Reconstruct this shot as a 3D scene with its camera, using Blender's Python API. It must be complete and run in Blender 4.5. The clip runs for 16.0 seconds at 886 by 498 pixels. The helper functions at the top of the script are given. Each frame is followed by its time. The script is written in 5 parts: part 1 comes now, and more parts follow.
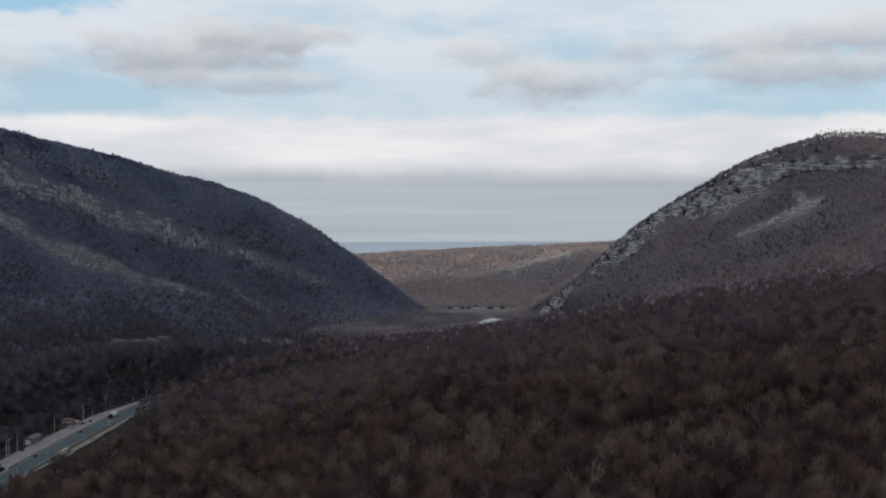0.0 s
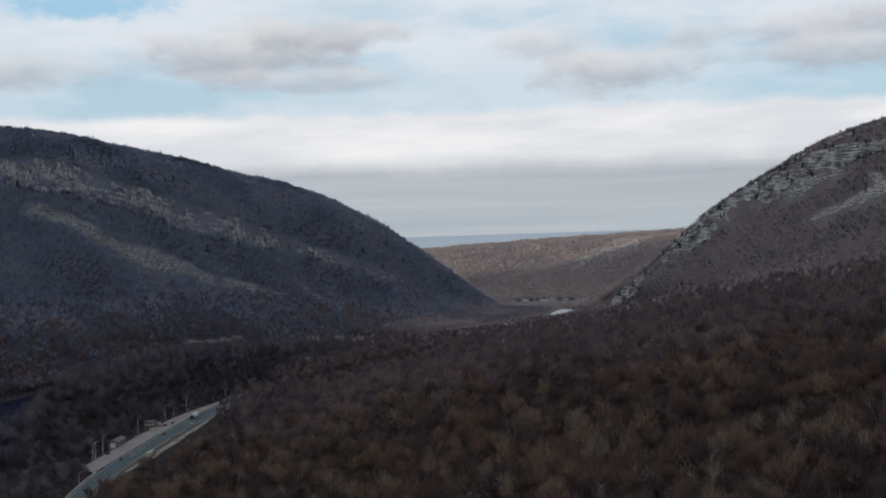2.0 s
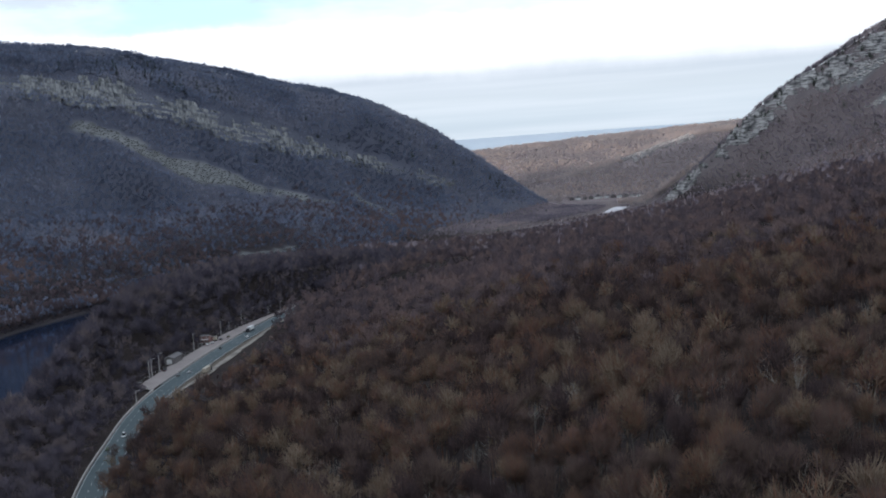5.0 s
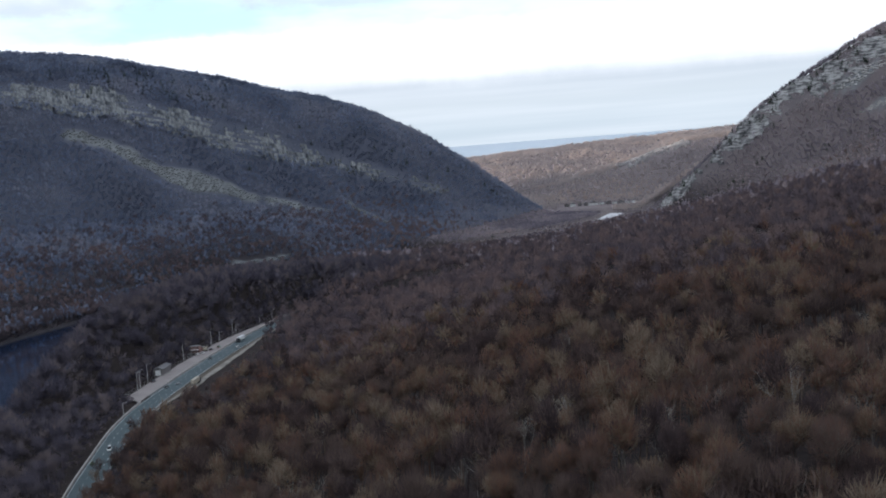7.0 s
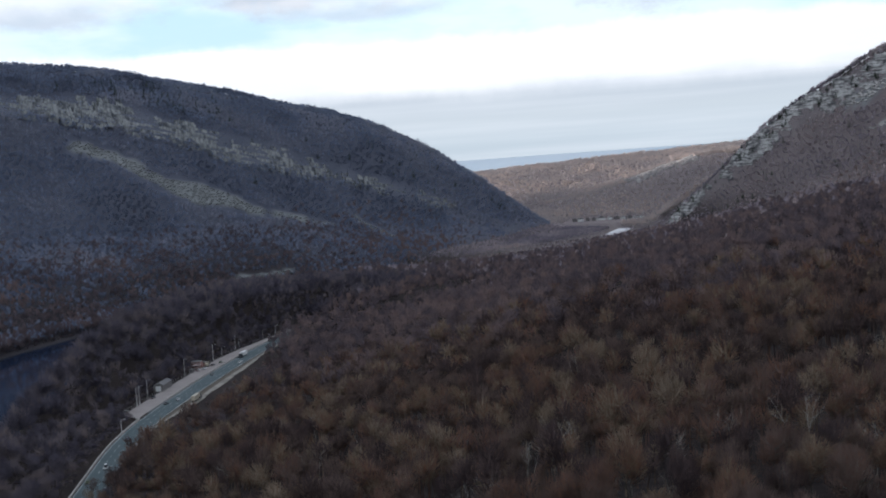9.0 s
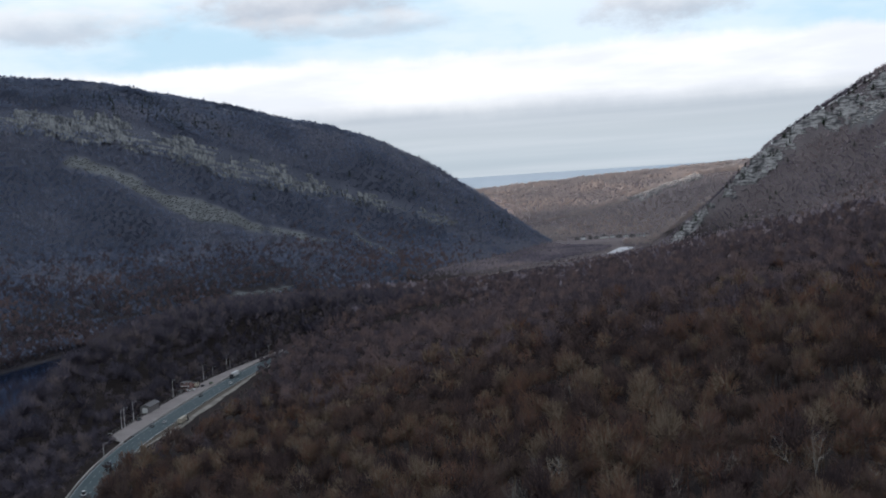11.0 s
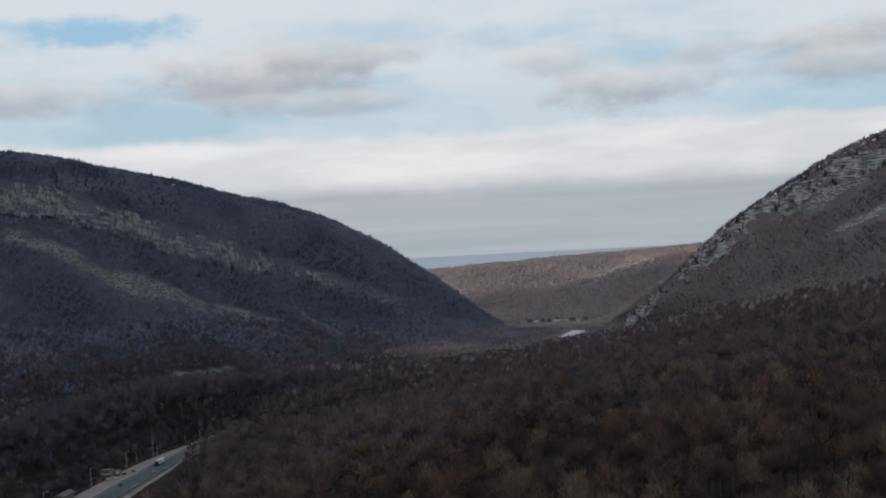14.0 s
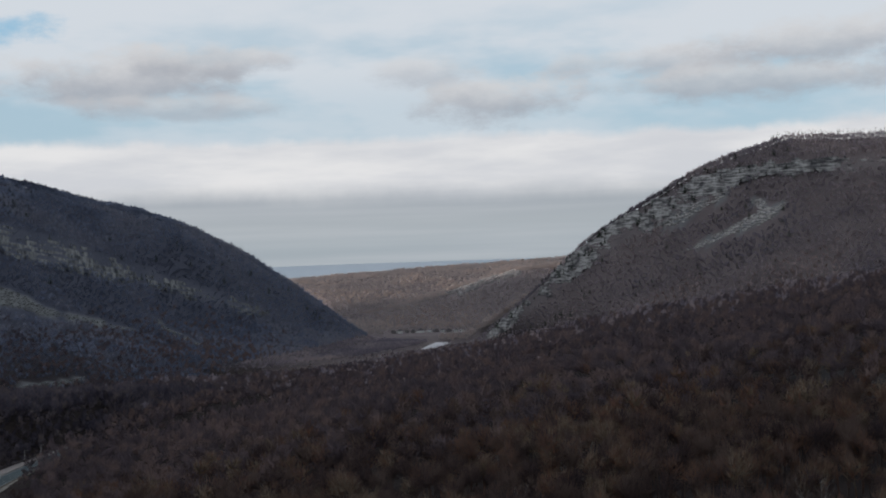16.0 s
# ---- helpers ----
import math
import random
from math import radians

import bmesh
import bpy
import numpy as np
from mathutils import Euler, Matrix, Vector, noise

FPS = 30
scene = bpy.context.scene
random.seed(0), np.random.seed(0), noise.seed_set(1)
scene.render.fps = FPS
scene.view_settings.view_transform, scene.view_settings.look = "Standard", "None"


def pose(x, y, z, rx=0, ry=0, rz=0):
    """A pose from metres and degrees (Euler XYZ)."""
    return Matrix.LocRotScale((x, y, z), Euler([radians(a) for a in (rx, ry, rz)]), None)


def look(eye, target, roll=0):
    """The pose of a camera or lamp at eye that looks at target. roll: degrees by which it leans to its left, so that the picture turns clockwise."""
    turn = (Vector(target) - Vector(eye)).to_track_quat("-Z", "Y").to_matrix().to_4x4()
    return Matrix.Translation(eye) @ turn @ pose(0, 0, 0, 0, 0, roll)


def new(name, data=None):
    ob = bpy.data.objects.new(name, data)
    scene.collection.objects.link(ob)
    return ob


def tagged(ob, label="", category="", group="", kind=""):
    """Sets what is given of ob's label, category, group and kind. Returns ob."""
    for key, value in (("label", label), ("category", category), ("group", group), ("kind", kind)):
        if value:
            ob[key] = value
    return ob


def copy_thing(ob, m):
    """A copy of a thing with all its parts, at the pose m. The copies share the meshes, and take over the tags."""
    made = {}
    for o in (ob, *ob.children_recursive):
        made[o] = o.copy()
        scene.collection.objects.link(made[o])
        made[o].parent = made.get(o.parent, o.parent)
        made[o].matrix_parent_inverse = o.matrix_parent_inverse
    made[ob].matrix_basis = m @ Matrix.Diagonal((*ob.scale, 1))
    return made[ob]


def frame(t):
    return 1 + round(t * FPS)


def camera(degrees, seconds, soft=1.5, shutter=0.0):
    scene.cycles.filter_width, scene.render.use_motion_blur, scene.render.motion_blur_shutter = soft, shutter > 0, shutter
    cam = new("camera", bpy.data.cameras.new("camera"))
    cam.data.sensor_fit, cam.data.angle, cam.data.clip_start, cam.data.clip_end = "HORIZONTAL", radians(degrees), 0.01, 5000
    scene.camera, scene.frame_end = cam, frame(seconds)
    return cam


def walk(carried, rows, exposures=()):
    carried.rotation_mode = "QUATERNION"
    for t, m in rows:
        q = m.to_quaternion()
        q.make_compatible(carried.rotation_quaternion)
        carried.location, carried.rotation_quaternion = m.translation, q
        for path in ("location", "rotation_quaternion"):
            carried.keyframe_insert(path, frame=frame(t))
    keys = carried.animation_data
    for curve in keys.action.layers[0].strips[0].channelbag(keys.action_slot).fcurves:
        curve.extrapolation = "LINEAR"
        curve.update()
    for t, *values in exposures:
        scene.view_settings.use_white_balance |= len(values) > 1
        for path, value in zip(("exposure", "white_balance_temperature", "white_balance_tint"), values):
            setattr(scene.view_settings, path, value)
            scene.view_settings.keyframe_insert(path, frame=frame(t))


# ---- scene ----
cam = camera(38.38, 16.0, soft=1.85)
# seconds, x, y, z, yaw to the left, pitch, roll
PATH = [
    (0, 0.0, 0.0, 150.0, -0.00, -0.20, -0.00),
    (0.5, -3.7, 2.9, 149.9, 0.40, -0.11, -0.23),
    (1, -7.2, 5.6, 149.6, 1.44, -0.09, -0.76),
    (1.5, -9.8, 8.6, 149.7, 2.61, -0.14, -1.21),
    (2, -12.1, 12.0, 149.7, 2.79, -0.46, -1.65),
    (2.5, -13.5, 15.8, 149.4, 3.40, -3.84, -2.51),
    (3, -14.7, 20.0, 149.1, 4.00, -4.24, -3.04),
    (3.5, -15.4, 24.4, 149.0, 4.71, -4.54, -3.43),
    (4, -15.5, 28.7, 149.1, 5.39, -4.76, -3.88),
    (6.5, -13.2, 44.3, 149.1, 5.12, -4.52, -4.19),
    (7, -12.9, 46.5, 148.9, 5.12, -4.42, -4.24),
    (7.5, -12.8, 48.9, 148.8, 5.12, -4.28, -4.31),
    (8, -12.7, 51.8, 149.0, 5.20, -4.08, -4.16),
    (8.5, -12.6, 55.1, 149.1, 5.32, -3.92, -4.04),
    (9, -12.2, 59.4, 148.9, 5.43, -3.77, -3.95),
    (11.5, -7.3, 87.2, 149.0, 5.48, -2.77, -3.55),
    (12, -5.8, 93.0, 148.9, 5.13, -2.58, -3.47),
    (12.5, -4.2, 99.0, 148.8, 4.42, -2.44, -3.32),
    (13, -2.2, 105.8, 149.4, 3.92, -1.53, -3.12),
    (13.5, -0.5, 112.4, 149.5, 3.61, -0.09, -2.92),
    (14, 0.8, 118.5, 149.4, 3.44, 0.46, -2.72),
    (14.5, 2.4, 124.0, 149.3, 0.99, 0.61, -2.52),
    (15, 4.6, 128.8, 149.7, -0.35, 0.66, -2.31),
    (15.5, 6.4, 133.5, 150.6, -1.54, 0.66, -2.07),
    (16, 8.0, 138.0, 150.9, -2.50, 0.66, -1.83),
]


def eye_pose(x, y, z, yaw, pitch, roll):
    a, p = radians(yaw), radians(pitch)
    way = (-math.sin(a) * math.cos(p), math.cos(a) * math.cos(p), math.sin(p))
    return look((x, y, z), (x + way[0], y + way[1], z + way[2]), roll)


EXPOSURES = [(0.0, -0.22, 6350, 11), (2.0, -0.18, 6350, 11), (2.5, 0.42, 6200, 11), (3.5, 0.50, 6080, 11), (7.0, 0.52, 6080, 11), (9.0, 0.36, 6080, 11), (11.5, 0.14, 6200, 11), (13.0, -0.04, 6300, 11), (14.0, -0.30, 6350, 11), (16.0, -0.36, 6350, 11)]
walk(cam, [(row[0], eye_pose(*row[1:])) for row in PATH], EXPOSURES)

# ---------------------------------------------------------------- light
SUN_EL, SUN_AZ = radians(8.5), radians(-116)   # azimuth from +y, clockwise: low sun behind the added ridge on the far side of the river


def link(tree, a, b):
    tree.links.new(a, b)


def mnode(tree, op, a, b=None, c=None, clamp=False):
    n = tree.nodes.new("ShaderNodeMath")
    n.operation, n.use_clamp = op, clamp
    for i, v in enumerate((a, b, c)):
        if v is None:
            continue
        if isinstance(v, (int, float)):
            n.inputs[i].default_value = v
        else:
            link(tree, v, n.inputs[i])
    return n.outputs[0]


def mixcol(tree, fac, a, b, mode="MIX"):
    n = tree.nodes.new("ShaderNodeMix")
    n.data_type, n.blend_type = "RGBA", mode
    for sock, v in ((n.inputs[0], fac), (n.inputs[6], a), (n.inputs[7], b)):
        if isinstance(v, (int, float)):
            sock.default_value = v
        elif isinstance(v, tuple):
            sock.default_value = (*v, 1)
        else:
            link(tree, v, sock)
    return n.outputs[2]


def step(tree, v, lo, hi):
    n = tree.nodes.new("ShaderNodeMapRange")
    n.interpolation_type = "SMOOTHSTEP"
    link(tree, v, n.inputs[0])
    n.inputs[1].default_value, n.inputs[2].default_value = lo, hi
    return n.outputs[0]


def noise_tex(tree, vec, scale, detail=4.0, rough=0.55, w=None):
    n = tree.nodes.new("ShaderNodeTexNoise")
    n.inputs["Scale"].default_value, n.inputs["Detail"].default_value, n.inputs["Roughness"].default_value = scale, detail, rough
    if vec is not None:
        link(tree, vec, n.inputs["Vector"])
    return n.outputs[0]


def ramp(tree, v, stops):
    n = tree.nodes.new("ShaderNodeValToRGB")
    cr = n.color_ramp
    while len(cr.elements) < len(stops):
        cr.elements.new(0.5)
    for e, (p, c) in zip(cr.elements, stops):
        e.position, e.color = p, (*c, 1)
    link(tree, v, n.inputs[0])
    return n.outputs[0]


def srgb(r, g, b):
    return tuple((v / 255 / 12.92) if v <= 10 else ((v / 255 + 0.055) / 1.055) ** 2.4 for v in (r, g, b))


def build_world():
    world = bpy.data.worlds.new("sky")
    scene.world = world
    world.use_nodes = True
    t = world.node_tree
    t.nodes.clear()
    out, bg = t.nodes.new("ShaderNodeOutputWorld"), t.nodes.new("ShaderNodeBackground")
    link(t, bg.outputs[0], out.inputs[0])
    sky = t.nodes.new("ShaderNodeTexSky")
    sky.sky_type, sky.sun_disc, sky.sun_elevation, sky.sun_rotation = "NISHITA", False, radians(30), SUN_AZ
    co = t.nodes.new("ShaderNodeTexCoord").outputs["Generated"]
    sep = t.nodes.new("ShaderNodeSeparateXYZ")
    link(t, co, sep.inputs[0])
    x, y, z = sep.outputs
    el = mnode(t, "MULTIPLY", mnode(t, "ARCSINE", z), 57.2958)
    az = mnode(t, "MULTIPLY", mnode(t, "ARCTAN2", x, y), 57.2958)

    def plane(sx, sy, off=0.0):
        c = t.nodes.new("ShaderNodeCombineXYZ")
        link(t, mnode(t, "MULTIPLY", az, sx), c.inputs[0])
        link(t, mnode(t, "MULTIPLY", el, sy), c.inputs[1])
        c.inputs[2].default_value = off
        return c.outputs[0]

    n_big = noise_tex(t, plane(0.07, 0.22), 1.0, 5.0, 0.55)
    n_fine = noise_tex(t, plane(0.32, 0.62, 3.0), 1.0, 8.0, 0.62)
    n_puff = noise_tex(t, plane(0.45, 0.8, 17.0), 1.0, 6.0, 0.6)
    n_band = noise_tex(t, plane(0.03, 0.9, 7.0), 1.0, 4.0, 0.5)
    n_edge = noise_tex(t, plane(0.22, 0.2, 11.0), 1.0, 8.0, 0.62)
    # lower sky: haze, grey stratus bands, then the bright bank of cloud
    low = ramp(t, step_lin(t, el, -1.0, 6.0), [
        (0.00, srgb(166, 176, 184)), (0.15, srgb(170, 180, 186)), (0.28, srgb(177, 186, 191)), (0.42, srgb(182, 189, 193)), (0.57, srgb(175, 182, 188)), (1.0, srgb(180, 185, 190))])
    low = mixcol(t, mnode(t, "MULTIPLY", step(t, n_band, 0.40, 0.68), 0.6), low, srgb(202, 206, 209))
    wob = mnode(t, "ADD", el, mnode(t, "MULTIPLY", mnode(t, "SUBTRACT", n_edge, 0.5), 1.6))
    white = mixcol(t, step(t, noise_tex(t, plane(0.10, 0.55, 23.0), 1.0, 5.0, 0.55), 0.35, 0.68), srgb(222, 224, 227), srgb(245, 244, 242))
    col = mixcol(t, step(t, mnode(t, "ADD", el, mnode(t, "MULTIPLY", mnode(t, "SUBTRACT", n_edge, 0.5), 0.9)), 2.6, 4.0), low, white)
    # blue gap above the bank
    blue = mixcol(t, 0.8, mixcol(t, 1.0, sky.outputs[0], (0.1, 0.1, 0.1), "MULTIPLY"), srgb(190, 217, 231))
    veil = mixcol(t, step(t, n_big, 0.36, 0.54), blue, srgb(224, 231, 236))
    upper = mixcol(t, step(t, el, 6.8, 9.0), mixcol(t, 0.35, veil, blue), veil)
    upper = mixcol(t, mnode(t, "MULTIPLY", step(t, el, 8.0, 12.5), 0.75), upper, srgb(226, 232, 237))
    col = mixcol(t, step(t, wob, 5.35, 5.9), col, upper)
    # grey cumulus puffs
    # (azimuth, elevation, half width, half height, strength)
    for a0, e0, wa, we, k in ((-11.2, 8.5, 5.0, 1.15, 0.85), (-7.6, 9.2, 3.6, 0.8, 0.75), (-9.0, 7.2, 4.2, 0.55, 0.5), (-21.5, 7.7, 4.4, 0.9, 0.65), (2.0, 8.5, 2.2, 0.8, 0.5), (4.8, 7.3, 3.6, 1.0, 0.8), (12.5, 8.6, 4.6, 0.7, 0.6), (16.5, 7.6, 6.5, 0.9, 0.75), (20.0, 9.0, 5.5, 1.0, 0.75),
                              (29.0, 9.0, 6.0, 1.4, 0.7), (-5.0, 13.2, 5.0, 0.9, 0.4), (9.0, 13.4, 7.0, 0.8, 0.4), (-22.0, 13.6, 6.0, 1.2, 0.6)):
        da = mnode(t, "DIVIDE", mnode(t, "SUBTRACT", az, a0), wa)
        de = mnode(t, "DIVIDE", mnode(t, "SUBTRACT", el, e0), we)
        r = mnode(t, "SQRT", mnode(t, "ADD", mnode(t, "MULTIPLY", da, da), mnode(t, "MULTIPLY", de, de)))
        r = mnode(t, "ADD", r, mnode(t, "MULTIPLY", mnode(t, "SUBTRACT", n_fine, 0.5), 2.6))
        m = mnode(t, "SUBTRACT", 1.0, step(t, r, 0.45, 1.3))
        tone = mixcol(t, step(t, mnode(t, "ADD", de, mnode(t, "MULTIPLY", n_puff, 1.6)), 0.1, 1.6), srgb(178, 182, 189), srgb(224, 223, 222))
        col = mixcol(t, mnode(t, "MULTIPLY", m, k), col, tone)
    # one clearer patch of blue between the clouds
    da = mnode(t, "DIVIDE", mnode(t, "SUBTRACT", az, -18.0), 4.2)
    de = mnode(t, "DIVIDE", mnode(t, "SUBTRACT", el, 10.5), 0.75)
    r = mnode(t, "ADD", mnode(t, "SQRT", mnode(t, "ADD", mnode(t, "MULTIPLY", da, da), mnode(t, "MULTIPLY", de, de))), mnode(t, "MULTIPLY", mnode(t, "SUBTRACT", n_fine, 0.5), 2.4))
    col = mixcol(t, mnode(t, "SUBTRACT", 1.0, step(t, r, 0.4, 1.2)), col, srgb(166, 205, 229))
    # the cloud cover overhead and behind goes on as broken grey and white
    over = mixcol(t, step(t, noise_tex(t, co, 2.2, 5.0), 0.4, 0.65), srgb(190, 200, 212), srgb(228, 232, 236))
    col = mixcol(t, step(t, el, 14.0, 22.0), col, over)
    col = mixcol(t, 1.0, col, mixcol(t, step(t, el, 14.0, 24.0), (1.10, 1.10, 1.10), (0.96, 0.97, 1.0)), "MULTIPLY")
    link(t, col, bg.inputs[0])
    bg.inputs[1].default_value = 1.0


def step_lin(tree, v, lo, hi):
    n = tree.nodes.new("ShaderNodeMapRange")
    link(tree, v, n.inputs[0])
    n.inputs[1].default_value, n.inputs[2].default_value = lo, hi
    return n.outputs[0]


build_world()
lamp = bpy.data.lights.new("sun", "SUN")
lamp.energy, lamp.angle, lamp.color = 3.6, radians(2.0), (1.0, 0.90, 0.80)
sun = new("sun", lamp)
to_sun = Vector((math.sin(SUN_AZ) * math.cos(SUN_EL), math.cos(SUN_AZ) * math.cos(SUN_EL), math.sin(SUN_EL)))
sun.matrix_world = look((0, 0, 800), Vector((0, 0, 800)) - to_sun)

# ---------------------------------------------------------------- materials


def material(name, rough=0.9, metal=0.0):
    m = bpy.data.materials.new(name)
    m.use_nodes = True
    b = m.node_tree.nodes["Principled BSDF"]
    b.inputs["Roughness"].default_value, b.inputs["Metallic"].default_value = rough, metal
    b.inputs["Specular IOR Level"].default_value = 0.2
    return m, m.node_tree, b


def spots(name, a, b, scale, rough=0.9, metal=0.0, fine=8.0, bump=0.0, by_object=0.0):
    """A surface between two colours, at two scales of grain."""
    m, t, bsdf = material(name, rough, metal)
    co = t.nodes.new("ShaderNodeTexCoord").outputs["Object"]
    f = mnode(t, "ADD", mnode(t, "MULTIPLY", noise_tex(t, co, scale, 4), 0.6), mnode(t, "MULTIPLY", noise_tex(t, co, scale * fine, 3), 0.4))
    if by_object:
        info = t.nodes.new("ShaderNodeObjectInfo")
        f = mnode(t, "ADD", f, mnode(t, "MULTIPLY", mnode(t, "SUBTRACT", info.outputs["Random"], 0.5), by_object))
    f = step(t, f, 0.3, 0.7)
    link(t, mixcol(t, f, a, b), bsdf.inputs["Base Color"])
    if bump:
        n = t.nodes.new("ShaderNodeBump")
        n.inputs["Strength"].default_value = bump
        link(t, f, n.inputs["Height"])
        link(t, n.outputs[0], bsdf.inputs["Normal"])
    return m


def wood_material(name, stops, single=False):
    """Bare twigs: the tone goes by each tree's own number; the relief is that of the rounded crown that they make up."""
    m, t, bsdf = material(name, 0.95)
    if single:
        own = t.nodes.new("ShaderNodeObjectInfo").outputs["Random"]
    else:
        at = t.nodes.new("ShaderNodeAttribute")
        at.attribute_name = "tone"
        own = at.outputs["Fac"]
    isl = t.nodes.new("ShaderNodeNewGeometry").outputs["Random Per Island"]
    v = mnode(t, "ADD", own, mnode(t, "MULTIPLY", mnode(t, "SUBTRACT", isl, 0.5), 0.34), clamp=True)
    tint = ramp(t, v, stops)
    dome = t.nodes.new("ShaderNodeAttribute")
    dome.attribute_name = "dome"
    turn = t.nodes.new("ShaderNodeVectorTransform")
    turn.vector_type, turn.convert_from, turn.convert_to = "NORMAL", "OBJECT", "WORLD"
    link(t, dome.outputs["Vector"], turn.inputs[0])
    back = t.nodes.new("ShaderNodeVectorMath")
    back.operation = "SCALE"
    back.inputs[3].default_value = -1.0
    link(t, turn.outputs[0], back.inputs[0])
    # a spray of thin twigs: light falls on it and through it
    face, glow, both = t.nodes.new("ShaderNodeBsdfDiffuse"), t.nodes.new("ShaderNodeBsdfTranslucent"), t.nodes.new("ShaderNodeAddShader")
    for n, way in ((face, turn.outputs[0]), (glow, back.outputs[0])):
        link(t, tint, n.inputs["Color"])
        link(t, way, n.inputs["Normal"])
    link(t, face.outputs[0], both.inputs[0])
    link(t, glow.outputs[0], both.inputs[1])
    t.nodes.remove(bsdf)
    link(t, both.outputs[0], t.nodes["Material Output"].inputs[0])
    return m


NEAR_STOPS = [(0.0, (0.037, 0.028, 0.030)), (0.25, (0.063, 0.044, 0.042)), (0.48, (0.103, 0.076, 0.062)), (0.62, (0.084, 0.056, 0.050)), (0.80, (0.138, 0.073, 0.049)), (0.90, (0.116, 0.089, 0.062)), (1.0, (0.166, 0.128, 0.095))]
# near twigs turned purplish: light haze mixed into the colour
HAZED_SLOPE_STOPS = [(0.0, (0.063, 0.052, 0.058)), (0.4, (0.094, 0.075, 0.082)), (0.75, (0.130, 0.095, 0.093)), (1.0, (0.156, 0.112, 0.099))]
# dark bluish twigs: hazy shade put into the colour
SHADED_BANK_STOPS = [(0.0, (0.049, 0.045, 0.059)), (0.4, (0.073, 0.065, 0.080)), (0.75, (0.100, 0.086, 0.096)), (1.0, (0.126, 0.101, 0.098))]
# blue of the distance haze is put into these twig colours
HAZED_HILL_STOPS = [(0.0, (0.062, 0.072, 0.101)), (0.3, (0.103, 0.120, 0.166)), (0.6, (0.138, 0.160, 0.221)), (0.8, (0.166, 0.182, 0.236)), (1.0, (0.196, 0.197, 0.232))]
# much paler than the slope twigs: haze of the distance in the colour
HAZED_RIGHT_STOPS = [(0.0, (0.128, 0.117, 0.141)), (0.4, (0.234, 0.202, 0.222)), (0.75, (0.291, 0.245, 0.254)), (1.0, (0.334, 0.266, 0.252))]
# palest of all, for the farthest woods; their haze is coloured in
HAZED_FAR_STOPS = [(0.0, (0.270, 0.236, 0.232)), (0.5, (0.318, 0.272, 0.258)), (1.0, (0.365, 0.300, 0.270))]
M_SHADED_BANK = wood_material("shaded_bank_twigs", SHADED_BANK_STOPS)
M_NEAR = wood_material("near_twigs", NEAR_STOPS)
M_HAZED_SLOPE = wood_material("hazed_slope_twigs", HAZED_SLOPE_STOPS)
M_TREE = wood_material("tree_twigs", NEAR_STOPS, True)
M_HAZED_HILL = wood_material("hazed_hill_twigs", HAZED_HILL_STOPS)
M_HAZED_RIGHT = wood_material("hazed_right_twigs", HAZED_RIGHT_STOPS)
M_HAZED_FAR = wood_material("hazed_far_twigs", HAZED_FAR_STOPS)
M_BARK = spots("bark", (0.09, 0.08, 0.07), (0.2, 0.18, 0.155), 2.0)
M_PALE_BARK = spots("pale_bark", (0.24, 0.225, 0.20), (0.38, 0.355, 0.315), 2.0)
M_NEEDLE = spots("needles", (0.012, 0.022, 0.014), (0.035, 0.05, 0.028), 0.8)


def rock_material(name, dark, light, ledges=None, grain=(1, 1, 0.22)):
    """Weathered rock: blocks that differ, stains that run down, joints, and litter on what lies level."""
    m, t, bsdf = material(name, 0.95)
    co = t.nodes.new("ShaderNodeTexCoord").outputs["Object"]
    geo = t.nodes.new("ShaderNodeNewGeometry")
    tall = t.nodes.new("ShaderNodeMapping")
    tall.inputs["Scale"].default_value = grain
    link(t, co, tall.inputs[0])
    if ledges:
        f = mnode(t, "ADD", mnode(t, "MULTIPLY", noise_tex(t, co, 0.06, 5), 0.5), mnode(t, "MULTIPLY", noise_tex(t, tall.outputs[0], 0.26, 3), 0.55))
    else:
        f = mnode(t, "ADD", mnode(t, "MULTIPLY", noise_tex(t, co, 0.12, 5), 0.6), mnode(t, "MULTIPLY", geo.outputs["Random Per Island"], 0.45))
    c = mixcol(t, step(t, f, 0.40 if ledges else 0.36, 0.64 if ledges else 0.68), dark, light)
    if ledges:
        sep = t.nodes.new("ShaderNodeSeparateXYZ")
        link(t, geo.outputs["True Normal"], sep.inputs[0])
        c = mixcol(t, step(t, sep.outputs[2], 0.72, 0.9), c, ledges)
    link(t, c, bsdf.inputs["Base Color"])
    bump = t.nodes.new("ShaderNodeBump")
    bump.inputs["Strength"].default_value, bump.inputs["Distance"].default_value = 0.8 if ledges else 0.25, 0.5
    link(t, noise_tex(t, co, 0.8, 4), bump.inputs["Height"])
    link(t, bump.outputs[0], bsdf.inputs["Normal"])
    return m


M_ROCK = rock_material("cliff_rock", (0.065, 0.07, 0.08), (0.27, 0.275, 0.27), (0.10, 0.11, 0.13), (1, 1, 0.2))
M_SCREE = rock_material("scree_rock", (0.165, 0.173, 0.174), (0.225, 0.232, 0.231))
M_SLIDE = rock_material("slide_rock", (0.34, 0.325, 0.31), (0.54, 0.515, 0.49))
M_LEDGE = rock_material("ledge_rock", (0.055, 0.055, 0.058), (0.44, 0.43, 0.41), (0.13, 0.115, 0.11), (0.22, 0.22, 1.5))
M_ROCK_DARK = spots("far_rock", (0.14, 0.135, 0.14), (0.46, 0.43, 0.41), 0.06, fine=7.0, bump=0.5)
